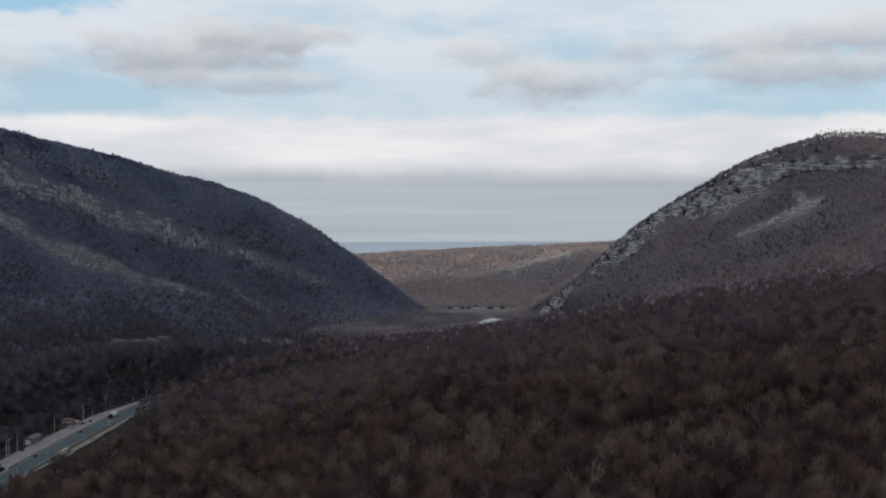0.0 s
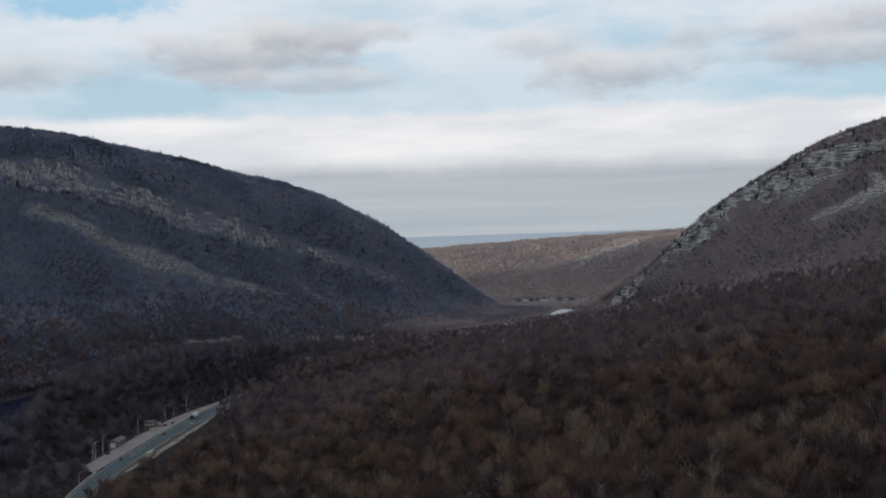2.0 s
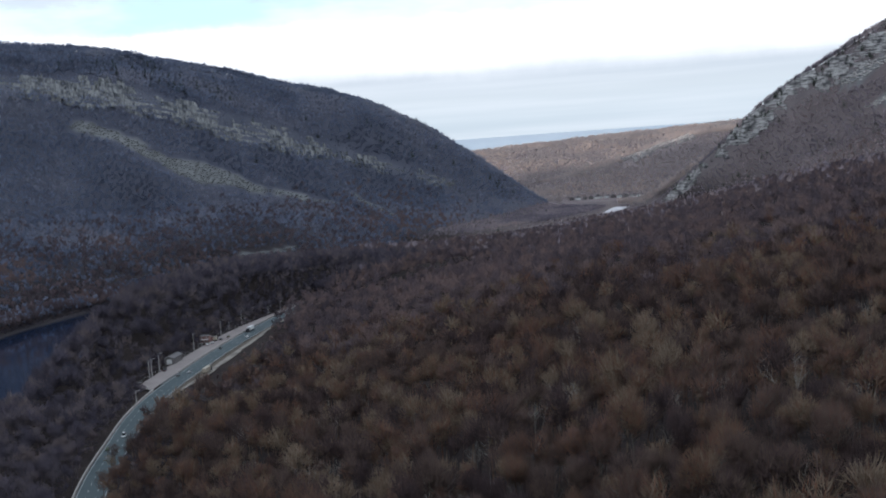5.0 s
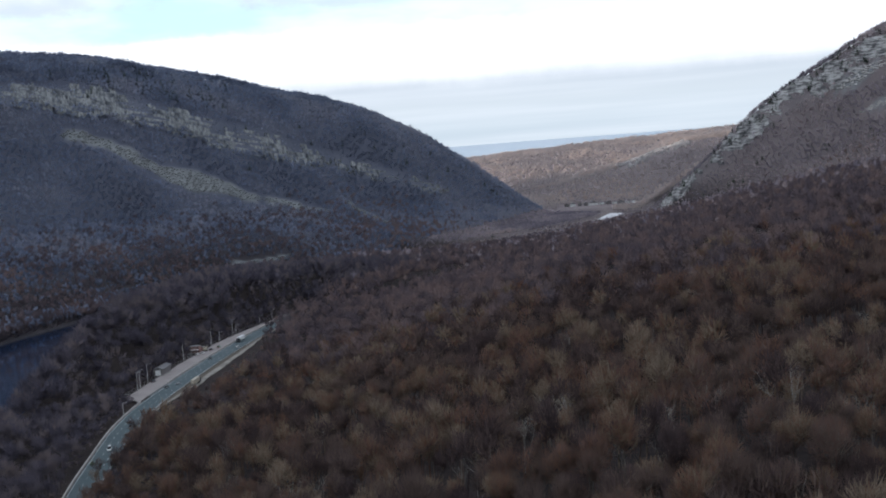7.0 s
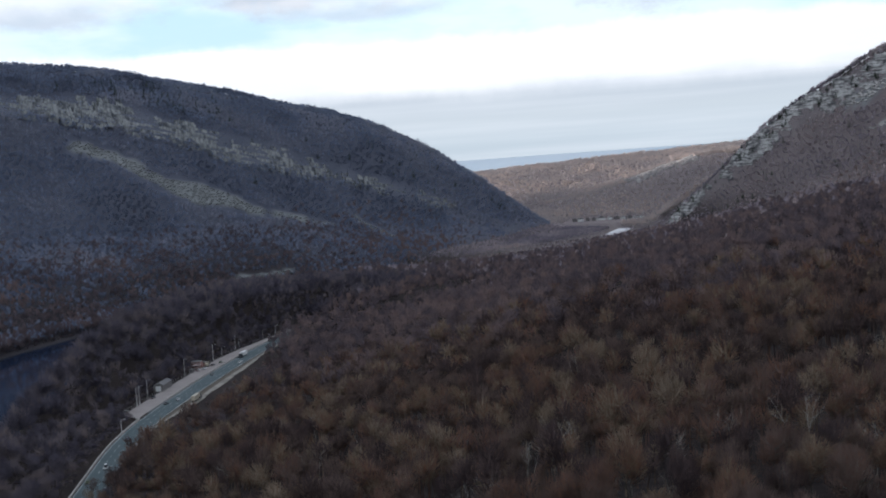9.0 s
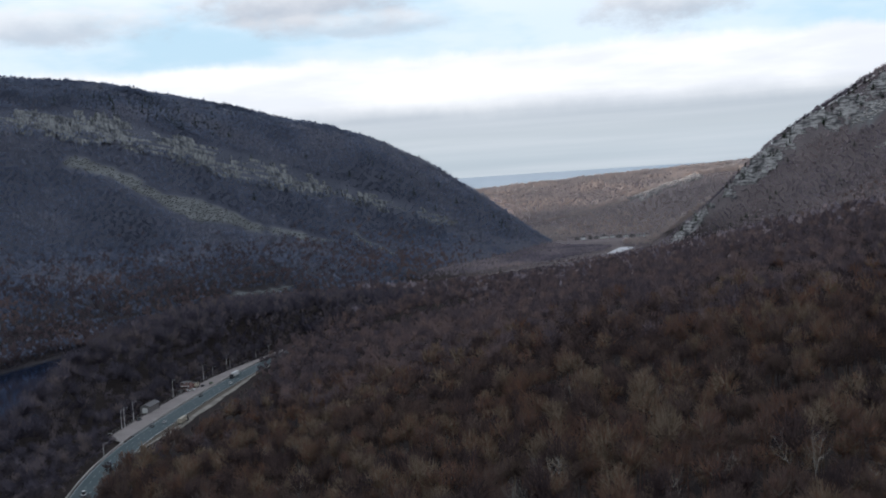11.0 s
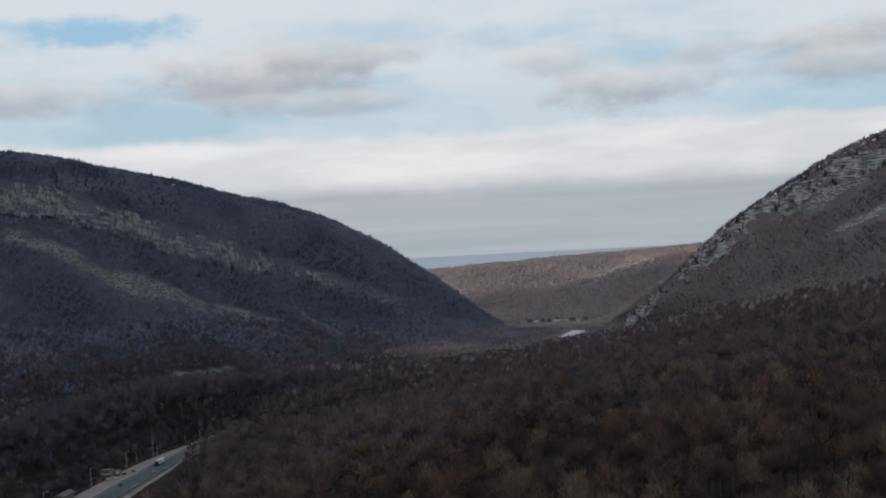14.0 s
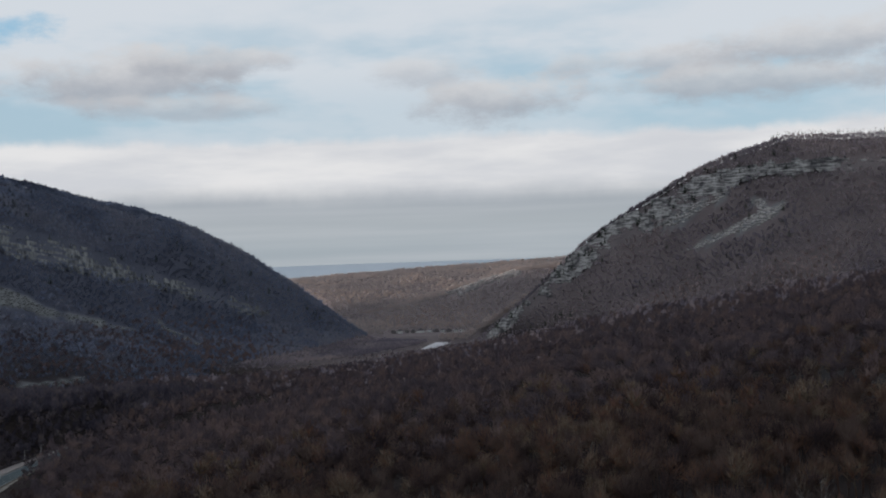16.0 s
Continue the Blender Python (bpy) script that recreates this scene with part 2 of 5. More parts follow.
M_ASPHALT = spots("asphalt", (0.058, 0.078, 0.083), (0.082, 0.104, 0.109), 0.05, rough=1.0, fine=20)
M_CONCRETE = spots("concrete", (0.20, 0.175, 0.165), (0.27, 0.24, 0.225), 0.06, fine=15)
M_PAINT = spots("road_paint", (0.32, 0.33, 0.32), (0.44, 0.44, 0.43), 0.5)
M_GRAVEL = spots("gravel", (0.11, 0.098, 0.082), (0.29, 0.265, 0.23), 0.12, fine=10)

# ---------------------------------------------------------------- the lie of the land


def curve(x, xs, ys):
    """A smooth line through a few numbers, with no corners."""
    xs, ys = np.asarray(xs, float), np.asarray(ys, float)
    sl = np.gradient(ys, xs, axis=0)
    x = np.clip(x, xs[0], xs[-1])
    k = np.clip(np.searchsorted(xs, x) - 1, 0, len(xs) - 2)
    h = xs[k + 1] - xs[k]
    f = (x - xs[k]) / h
    return ys[k] * (1 + 2 * f) * (1 - f) ** 2 + sl[k] * h * f * (1 - f) ** 2 + ys[k + 1] * f * f * (3 - 2 * f) + sl[k + 1] * h * f * f * (f - 1)


def sstep(v, lo, hi):
    f = np.clip((v - lo) / (hi - lo), 0, 1)
    return f * f * (3 - 2 * f)


def lattice(ix, iy, seed):
    h = (ix.astype(np.int64) * 374761393 + iy.astype(np.int64) * 668265263 + seed * 1442695) & 0x7FFFFFFF
    h = ((h ^ (h >> 13)) * 1274126177) & 0x7FFFFFFF
    return ((h ^ (h >> 16)) & 0xFFFF) / 65535.0


def vnoise(x, y, size, seed=0, octaves=3):
    """Value noise from 0 to 1 over the plan."""
    total, amp, norm = 0.0, 1.0, 0.0
    for o in range(octaves):
        px, py = x / size * 2**o, y / size * 2**o
        ix, iy = np.floor(px), np.floor(py)
        fx, fy = px - ix, py - iy
        fx, fy = fx * fx * (3 - 2 * fx), fy * fy * (3 - 2 * fy)
        a, b = lattice(ix, iy, seed + o), lattice(ix + 1, iy, seed + o)
        c, d = lattice(ix, iy + 1, seed + o), lattice(ix + 1, iy + 1, seed + o)
        total = total + amp * ((a * (1 - fx) + b * fx) * (1 - fy) + (c * (1 - fx) + d * fx) * fy)
        norm, amp = norm + amp, amp * 0.5
    return total / norm


# river: its middle line as x over y, and its half width
RIVER_Y = [-1500, 0, 500, 720, 900, 1170, 1400, 1650, 1880, 2010, 2120, 2260, 2420, 2650, 2950, 3300, 4900]
RIVER_X = [-560, -400, -378, -410, -440, -466, -440, -375, -262, -168, -75, 0, 62, 95, 60, -120, -900]
RIVER_W = [60, 70, 76, 74, 66, 64, 46, 40, 22, 8, 2, 2, 4, 3, 3, 3, 3]


def river_gap(x, y):
    """Metres from the river's edge, on the plan; below 0 in the water."""
    slope = (curve(y + 5, RIVER_Y, RIVER_X) - curve(y - 5, RIVER_Y, RIVER_X)) / 10
    return np.abs(x - curve(y, RIVER_Y, RIVER_X)) / np.sqrt(1 + slope**2) - curve(y, RIVER_Y, RIVER_W)


# road: its kerb on the river's side as x over y, at a level of 12 m
ROAD_Y = [-200, 300, 470, 570, 637, 712, 766, 850, 950, 1050, 1150, 1300, 1500, 1700]
ROAD_X = [-60, -150, -203, -231, -245, -259, -265, -268, -268.5, -265.5, -257, -235, -190, -135]
ROAD_Z, LANES = 12.0, 13.5

# the spur under the camera: heights over x (across) and y (along)
SPUR_X = [-320, -200, -100, 0, 200, 400, 700, 1200, 2500]
SPUR_Y = [-1500, 300, 700, 1100, 1500, 1900, 2300]
SPUR_Z = [
    [8, 14, 34, 58, 78, 98, 130, 180, 200],
    [8, 18, 42, 62, 82, 104, 135, 180, 200],
    [5, 14, 36, 54, 78, 104, 136, 170, 190],
    [4, 9, 24, 41, 70, 102, 136, 165, 180],
    [3, 5, 12, 22, 56, 92, 128, 150, 170],
    [2, 3, 5, 8, 36, 76, 110, 140, 160],
    [2, 2, 3, 3, 8, 40, 80, 110, 140],
]
L_DIR, L_OUT, L_TOE = (-0.843, -0.538), (0.538, -0.843), (-23.0, 2680.0)
L_U = [-80, 0, 97, 190, 272, 370, 525, 695, 789, 857, 960, 1061, 1600, 2600]
L_Z = [-12, 0, 52, 114, 170, 219, 267, 303, 320, 334, 348, 352, 360, 380]
R_X = [100, 150, 184, 222, 268, 324, 410, 500, 591, 651, 743, 840, 1300, 2500]
R_Z = [-10, 5, 30, 66, 107, 165, 222, 278, 313, 328, 330, 332, 345, 380]
R_Y = [2390, 2365, 2343, 2309, 2284, 2247, 2212, 2183, 2161, 2150, 2134, 2100, 1950, 1500]


L_S, L_F = [0, 0.1, 0.2, 0.3, 0.36, 0.42, 0.5, 0.6, 0.75, 0.9, 1.0, 1.1], [1, 0.97, 0.885, 0.785, 0.70, 0.55, 0.41, 0.24, 0.14, 0.08, 0.04, 0]
R_S, R_F = [0, 0.06, 0.14, 0.24, 0.45, 0.7, 1.0, 1.25], [1, 0.98, 0.90, 0.74, 0.52, 0.32, 0.12, 0]
R_WX, R_W = [150, 250, 500, 900], [110, 260, 470, 560]


def left_uv(x, y):
    return (x - L_TOE[0]) * L_DIR[0] + (y - L_TOE[1]) * L_DIR[1], (x - L_TOE[0]) * L_OUT[0] + (y - L_TOE[1]) * L_OUT[1]


def land(x, y):
    """Height of the ground, before the river and the road are cut into it."""
    x, y = np.asarray(x, float), np.asarray(y, float)
    rows = np.stack([curve(x, SPUR_X, r) for r in SPUR_Z])
    sl = np.gradient(rows, np.array(SPUR_Y, float), axis=0)
    yy = np.clip(y, SPUR_Y[0], SPUR_Y[-1])
    ys = np.array(SPUR_Y, float)
    k = np.clip(np.searchsorted(ys, yy) - 1, 0, len(ys) - 2)
    h = ys[k + 1] - ys[k]
    f = (yy - ys[k]) / h

    def pick(a, i):
        return np.take_along_axis(a, i[None], 0)[0]

    z = pick(rows, k) * (1 + 2 * f) * (1 - f) ** 2 + pick(sl, k) * h * f * (1 - f) ** 2 + pick(rows, k + 1) * f * f * (3 - 2 * f) + pick(sl, k + 1) * h * f * f * (f - 1)
    z = z * (1 - sstep(y, 2300, 2900))
    # wooded bluff between the road and the river
    lim = np.interp(y, [700, 900, 1150, 1350], [-325, -335, -325, -150])
    z = np.maximum(z, 34 * sstep(y, 640, 900) * (1 - sstep(y, 1150, 1750)) * sstep(x, -405, -360) * (1 - sstep(x, lim, lim + np.interp(y, [1100, 1300], [45, 130]))))
    # the mountain across the river
    u, v = left_uv(x, y)
    crest = curve(u, L_U, L_Z)
    s = v / np.clip(60 + 0.78 * u, 60, 1000)
    front = np.interp(s, L_S, L_F)
    back = np.clip(1 - (np.clip(-v, 0, None) / 900) ** 1.4, 0, 1)
    left = crest * np.where(v > 0, front, back)
    # the mountain on the near side of the gap
    rc, ry = curve(x, R_X, R_Z), curve(x, R_X, R_Y)
    v2 = ry - y
    s2 = v2 / np.interp(x, R_WX, R_W)
    front2 = np.interp(s2, R_S, R_F)
    back2 = np.clip(1 - (np.clip(-v2, 0, None) / 600) ** 1.3, 0, 1)
    right = rc * np.where(v2 > 0, front2, back2)
    # hills beyond the gap
    top = np.interp(x, [-1500, -280, 30, 300, 560, 1500], [95, 108, 126, 138, 146, 150])
    far = top * sstep(y, 3050, 4150) ** 0.8
    spur = np.interp(x, [-300, -80, 150, 330, 600, 1500], [0, 20, 70, 122, 140, 150]) * sstep(y, 2880, 3270)
    far = np.maximum(far, spur)
    # a high ridge added out of view to keep the sun off the valley
    high = np.interp(y, [-3000, 900, 1450, 2050, 2700, 3300], [850, 850, 720, 540, 330, 60]) * np.exp(-(((x + 2350) / 520) ** 2))
    z = np.maximum(np.maximum(z, left), np.maximum(np.maximum(right, far), high))
    rough = np.clip(z / 60, 0.15, 1)
    return np.maximum(z, 2.5) + rough * ((vnoise(x, y, 130, 3) - 0.5) * 16 + (vnoise(x, y, 34, 9) - 0.5) * 5)


def road_side(x, y):
    """Metres from the river-side kerb towards the hill."""
    slope = (curve(y + 5, ROAD_Y, ROAD_X) - curve(y - 5, ROAD_Y, ROAD_X)) / 10
    return (x - curve(y, ROAD_Y, ROAD_X)) / np.sqrt(1 + slope**2)


def apron_width(y):
    return 15.5 * sstep(y, 778, 800) * (1 - 0.55 * sstep(y, 1000, 1160))


def ground_height(x, y):
    z = land(x, y)
    # bench of the road
    q = road_side(x, y)
    near = (y > -190) & (y < 1690)
    ap = apron_width(y)
    bench = (1 - sstep(-q, ap + 2.5, ap + 16)) * (1 - sstep(q, LANES + 20, LANES + 60)) * near
    z = z * (1 - bench) + (ROAD_Z - 0.5) * bench
    # bed of the river
    g = river_gap(x, y)
    gp = np.clip(g, 0, None)
    steep = 0.3 + 0.5 * sstep(y, 640, 860) * (1 - sstep(y, 1400, 1700)) * (x > curve(y, RIVER_Y, RIVER_X))
    z = np.minimum(z, 1.2 + steep * gp + 0.0035 * gp**2)
    return np.where(g < 0, np.maximum(-4, 1.2 + g * 0.5), z)


# left mountain: slopes of broken stone and the rock band, along the ridge (u) and down the slope (share of its width)
TALUS_U = [625, 655, 691, 728, 768, 803, 839, 885, 925, 943, 957, 995, 1019, 1040]
TALUS_HI = [0.64, 0.60, 0.58, 0.56, 0.548, 0.505, 0.482, 0.468, 0.45, 0.43, 0.418, 0.408, 0.40, 0.41]
TALUS_LO = [0.65, 0.618, 0.596, 0.572, 0.566, 0.555, 0.54, 0.512, 0.482, 0.465, 0.444, 0.422, 0.42, 0.412]
BAND_U = [310, 373, 433, 490, 546, 601, 652, 705, 753, 801, 845, 886, 913, 959, 1001, 1100, 1500]
BAND_HI = [0.525, 0.50, 0.47, 0.44, 0.42, 0.405, 0.38, 0.36, 0.36, 0.35, 0.335, 0.31, 0.29, 0.265, 0.25, 0.25, 0.25]
BAND_LO = [0.54, 0.555, 0.53, 0.50, 0.478, 0.465, 0.448, 0.435, 0.422, 0.405, 0.392, 0.378, 0.372, 0.362, 0.36, 0.34, 0.34]
# the band on the other side, as shares of the crest's height
LEDGE_X = [165, 230, 420, 520, 590, 630, 670, 770, 1100]
LEDGE_HI = [1.2, 1.1, 1.0, 0.965, 0.912, 0.892, 0.875, 0.89, 0.89]
LEDGE_LO = [0.66, 0.79, 0.84, 0.853, 0.862, 0.822, 0.812, 0.825, 0.825]


def left_share(x, y):
    u, v = left_uv(x, y)
    return u, v / np.clip(60 + 0.78 * u, 60, 1000)


def stone_cover(x, y, z):
    """1 where bare stone lies open, 0 under the woods."""
    u, s = left_share(x, y)
    jag = vnoise(x, y, 30, 21) - 0.5
    s = s + 0.03 * jag
    a = (u > 625) & (u < 1040) & (s > np.interp(u, TALUS_U, TALUS_HI)) & (s < np.interp(u, TALUS_U, TALUS_LO))
    a = a | ((u > 528) & (u < 578) & (np.abs(s - 0.61 - 0.0033 * (574 - u)) < 0.02))
    # slide on the right mountain, running down to the left
    along = np.interp(x, [455, 520, 560, 605], [156, 186, 203, 224])
    east = (y < 2150) & (y > 1700)
    b = (x > 455) & (x < 605) & east & (np.abs(z + jag * 8 - along) < np.interp(x, [455, 480, 520, 560, 585, 605], [1, 3, 5.5, 9, 7, 2]))
    b = b | ((np.abs(x - 572 - jag * 12) < 7) & east & (z > 200) & (z < 234))
    fr = z / np.maximum(curve(x, R_X, R_Z), 20)
    b = b | ((x > 395) & (x < 540) & east & (fr < 0.85) & (fr > 0.805 + 0.1 * jag) & (vnoise(x, 0 * y, 46, 27) > 0.5))
    c = (x > -440) & (x < -385) & (np.abs(y - 1712 - 1.85 * (x + 431)) < 8 + jag * 6)
    return np.clip(a + b + c, 0, 1)


def cliff_cover(x, y, z):
    """Where the rock bands of the two mountains lie."""
    u, s = left_share(x, y)
    a = (u > 310) & (u < 1500) & (s > np.interp(u, BAND_U, BAND_HI)) & (s < np.interp(u, BAND_U, BAND_LO))
    rc, v2 = curve(x, R_X, R_Z), curve(x, R_X, R_Y) - y
    fr = z / np.maximum(rc, 20)
    b = (v2 > -25) & (x > 165) & (x < 1100) & (z > 25) & (fr < np.interp(x, LEDGE_X, LEDGE_HI)) & (fr > np.interp(x, LEDGE_X, LEDGE_LO))
    return a, b


def field_axis(lo, a, b, hi, fine, coarse):
    left = np.arange(a, lo, -coarse)[::-1][:-1] if lo < a else []
    return np.unique(np.round(np.concatenate([[lo], left, np.arange(a, b, fine), np.arange(b, hi, coarse), [hi]]), 2))


def mesh_from(name, verts, faces, mats, smooth=False, index=None, dome=None):
    """A mesh from arrays of places and faces of one size."""
    me = bpy.data.meshes.new(name)
    faces = np.ascontiguousarray(faces, np.int32)
    n, k = faces.shape
    me.vertices.add(len(verts))
    me.vertices.foreach_set("co", np.ascontiguousarray(verts, np.float32).ravel())
    me.loops.add(n * k)
    me.loops.foreach_set("vertex_index", faces.ravel())
    me.polygons.add(n)
    me.polygons.foreach_set("loop_start", np.arange(0, n * k, k, dtype=np.int32))
    me.polygons.foreach_set("loop_total", np.full(n, k, np.int32))
    for m in mats:
        me.materials.append(m)
    if index is not None:
        me.polygons.foreach_set("material_index", np.ascontiguousarray(index, np.int32))
    me.polygons.foreach_set("use_smooth", np.full(n, smooth, bool))
    if dome is not None:
        me.attributes.new("dome", "FLOAT_VECTOR", "POINT").data.foreach_set("vector", np.ascontiguousarray(dome, np.float32).ravel())
    me.update(calc_edges=True)
    return me


def form_mesh(name, form, mat):
    return mesh_from(name, form[0], form[1], [mat], dome=form[2])


def grid_faces(nx, ny):
    i, j = np.meshgrid(np.arange(nx - 1), np.arange(ny - 1))
    a = (j * nx + i).ravel()
    return np.stack([a, a + 1, a + nx + 1, a + nx], 1)


def ground_material():
    m, t, b = material("forest_floor", 0.97)
    b.inputs["Specular IOR Level"].default_value = 0.03
    at = t.nodes.new("ShaderNodeAttribute")
    at.attribute_name = "cover"
    co = t.nodes.new("ShaderNodeTexCoord").outputs["Object"]
    n1, n2 = noise_tex(t, co, 0.02, 5), noise_tex(t, co, 0.35, 4)
    f = step(t, mnode(t, "ADD", mnode(t, "MULTIPLY", n1, 0.5), mnode(t, "MULTIPLY", n2, 0.5)), 0.35, 0.65)
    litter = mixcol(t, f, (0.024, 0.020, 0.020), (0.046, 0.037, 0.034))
    # floor across the river: haze put in as a blue-grey colour
    hazy_upland = mixcol(t, f, (0.062, 0.068, 0.092), (0.092, 0.097, 0.122))
    # floor of the far slopes, paled in colour for haze
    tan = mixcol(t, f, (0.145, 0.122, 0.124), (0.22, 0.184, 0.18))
    stone = mixcol(t, f, (0.165, 0.172, 0.174), (0.215, 0.222, 0.222))
    shore = mixcol(t, f, (0.24, 0.205, 0.17), (0.36, 0.31, 0.265))
    sep = t.nodes.new("ShaderNodeSeparateColor")
    link(t, at.outputs["Color"], sep.inputs[0])
    c = mixcol(t, sep.outputs[2], litter, hazy_upland)
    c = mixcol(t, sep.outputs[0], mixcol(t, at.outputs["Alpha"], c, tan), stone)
    c = mixcol(t, sep.outputs[1], c, shore)
    link(t, c, b.inputs["Base Color"])
    bump = t.nodes.new("ShaderNodeBump")
    bump.inputs["Strength"].default_value = 0.5
    bump.inputs["Distance"].default_value = 0.6
    link(t, n2, bump.inputs["Height"])
    link(t, bump.outputs[0], b.inputs["Normal"])
    return m


def build_ground():
    xs = field_axis(-4700, -1150, 1050, 4700, 11, 90)
    ys = field_axis(-2500, 150, 2750, 4900, 11, 70)
    gx, gy = np.meshgrid(xs, ys)
    gx, gy = gx.ravel(), gy.ravel()
    gz = ground_height(gx, gy)
    me = mesh_from("ground", np.stack([gx, gy, gz], 1), grid_faces(len(xs), len(ys)), [ground_material()], True)
    col = me.color_attributes.new("cover", "FLOAT_COLOR", "POINT")
    g = river_gap(gx, gy)
    shore = ((g > -20) & (g < 5)) * np.where(gy < 2300, 0.02, 0.12)
    shore = np.maximum(shore, ((g > -2) & (g < np.interp(gy, [1960, 2060, 2270], [4, 15, 8])) & (gy > 1960) & (gy < 2270) & (gx > curve(gy, RIVER_Y, RIVER_X))) * 0.9)
    # where the floor takes the blue haze colour
    hazy_upland = (gx < curve(gy, RIVER_Y, RIVER_X)) * np.clip(0.2 + 0.8 * np.maximum(sstep(gz, 25, 75), sstep(gy, 1750, 1950)), 0, 1) * np.where(gy > 1950, sstep(gz, 6, 24), 1)
    # where the floor takes the haze-paled colour, more with distance
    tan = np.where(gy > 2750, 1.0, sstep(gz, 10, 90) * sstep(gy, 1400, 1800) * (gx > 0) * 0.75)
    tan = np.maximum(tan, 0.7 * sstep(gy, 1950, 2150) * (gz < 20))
    band, ledge = cliff_cover(gx, gy, gz)
    rgba = np.stack([np.maximum(stone_cover(gx, gy, gz) * 1.0, np.maximum(band * 0.1, ledge * 0.12)), shore, hazy_upland, tan], 1)
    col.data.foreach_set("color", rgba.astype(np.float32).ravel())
    tagged(new("ground", me), "leaf-littered brown hillsides and mountains round a river gap", "ground", kind="structure")


build_ground()


PATCH_A, PATCH_B = (62.0, 2318.0), (101.0, 2500.0)


def patch_gap(x, y):
    """Metres from the edge of the pale patch in the river's bend."""
    dx, dy = PATCH_B[0] - PATCH_A[0], PATCH_B[1] - PATCH_A[1]
    f = np.clip(((x - PATCH_A[0]) * dx + (y - PATCH_A[1]) * dy) / (dx * dx + dy * dy), 0, 1)
    return np.hypot(x - PATCH_A[0] - f * dx, y - PATCH_A[1] - f * dy) - 5 - 9 * f - 6 * (vnoise(x, y, 24, 88) - 0.5)


# a very pale, slightly raised strip along the bend
def build_pale_patch():
    gx, gy = np.meshgrid(np.arange(30, 145, 3.0), np.arange(2295, 2525, 3.0))
    z = ground_height(gx.ravel(), gy.ravel()).reshape(gx.shape) + np.clip(1.6 - 0.5 * patch_gap(gx, gy), -3, 1.6)
    me = mesh_from("pale_patch", np.stack([gx.ravel(), gy.ravel(), z.ravel()], 1), grid_faces(gx.shape[1], gx.shape[0]), [spots("patch_surface", (0.46, 0.45, 0.45), (0.66, 0.64, 0.64), 0.05, fine=9, bump=0.3)], True)
    tagged(new("pale_patch", me), "pale patch in the bend of the river", "gravel bar", kind="structure")


def build_river():
    ys = np.arange(-1500, 4600, 20.0)
    c, w = curve(ys, RIVER_Y, RIVER_X), curve(ys, RIVER_Y, RIVER_W) + 26
    v = np.concatenate([np.stack([c - w, ys, 0 * ys], 1), np.stack([c + w, ys, 0 * ys], 1)])
    n = len(ys)
    i = np.arange(n - 1)
    m, t, b = material("river_water", 0.06)
    b.inputs["Base Color"].default_value = (0.006, 0.015, 0.036, 1)
    b.inputs["Specular IOR Level"].default_value = 0.5
    b.inputs["IOR"].default_value = 1.33
    co = t.nodes.new("ShaderNodeTexCoord").outputs["Object"]
    bump = t.nodes.new("ShaderNodeBump")
    bump.inputs["Strength"].default_value, bump.inputs["Distance"].default_value = 0.03, 0.2
    link(t, noise_tex(t, co, 0.25, 4), bump.inputs["Height"])
    link(t, bump.outputs[0], b.inputs["Normal"])
    me = mesh_from("river", v, np.stack([i, i + n, i + n + 1, i + 1], 1), [m], True)
    tagged(new("river", me), "dark calm river winding through the gap", "river", kind="structure")


build_river()
build_pale_patch()

# ---------------------------------------------------------------- woods
rng = np.random.default_rng(7)


def prism(a, b, ra, rb, sides=4):
    """A tapered stick from a to b: places, triangles and outward directions."""
    a, b = np.asarray(a, float), np.asarray(b, float)
    d = b - a
    d = d / np.linalg.norm(d)
    e = np.cross(d, (0.31, 0.9, 0.2))
    e /= np.linalg.norm(e)
    f = np.cross(d, e)
    ang = np.arange(sides) * 2 * np.pi / sides
    ring = np.cos(ang)[:, None] * e + np.sin(ang)[:, None] * f
    v = np.concatenate([a + ring * ra, b + ring * rb])
    i = np.arange(sides)
    j = (i + 1) % sides
    return v, np.concatenate([np.stack([i, j, j + sides], 1), np.stack([i, j + sides, i + sides], 1)]), np.concatenate([ring, ring])


def joined(pieces):
    vs, fs, ns, n = [], [], [], 0
    for v, f, d in pieces:
        vs.append(v)
        fs.append(f + n)
        ns.append(d)
        n += len(v)
    return np.concatenate(vs), np.concatenate(fs), np.concatenate(ns)


def trunk_form(height, stems=1, limbs=7, thick=0.28, spread=1.0):
    out = []
    for k in range(stems):
        lean = rng.normal(0, 0.05 + 0.09 * (stems > 1), 2)
        base = np.array([*(rng.normal(0, 0.5, 2) * (stems > 1)), -1.5])
        mid = base + [lean[0] * height * 0.5, lean[1] * height * 0.5, height * 0.5]
        top = mid + [*(lean * height * 0.5 + rng.normal(0, 0.6, 2)), height * 0.42]
        out += [prism(base, mid, thick, thick * 0.62, 5), prism(mid, top, thick * 0.62, thick * 0.15, 5)]
        for _ in range(limbs):
            f = rng.uniform(0.15, 0.95)
            p = mid + (top - mid) * f
            a = rng.uniform(0, 2 * np.pi)
            reach = height * rng.uniform(0.12, 0.26) * (1.15 - 0.6 * f) * spread
            elbow = p + [math.cos(a) * reach * 0.6, math.sin(a) * reach * 0.6, reach * 0.45]
            tip = elbow + [math.cos(a + 0.3) * reach * 0.5, math.sin(a + 0.3) * reach * 0.5, reach * 0.75]
            out += [prism(p, elbow, thick * 0.36, thick * 0.22, 3), prism(elbow, tip, thick * 0.22, thick * 0.06, 3)]
    return joined(out)


def unit(a):
    return a / np.linalg.norm(a, axis=-1, keepdims=True)


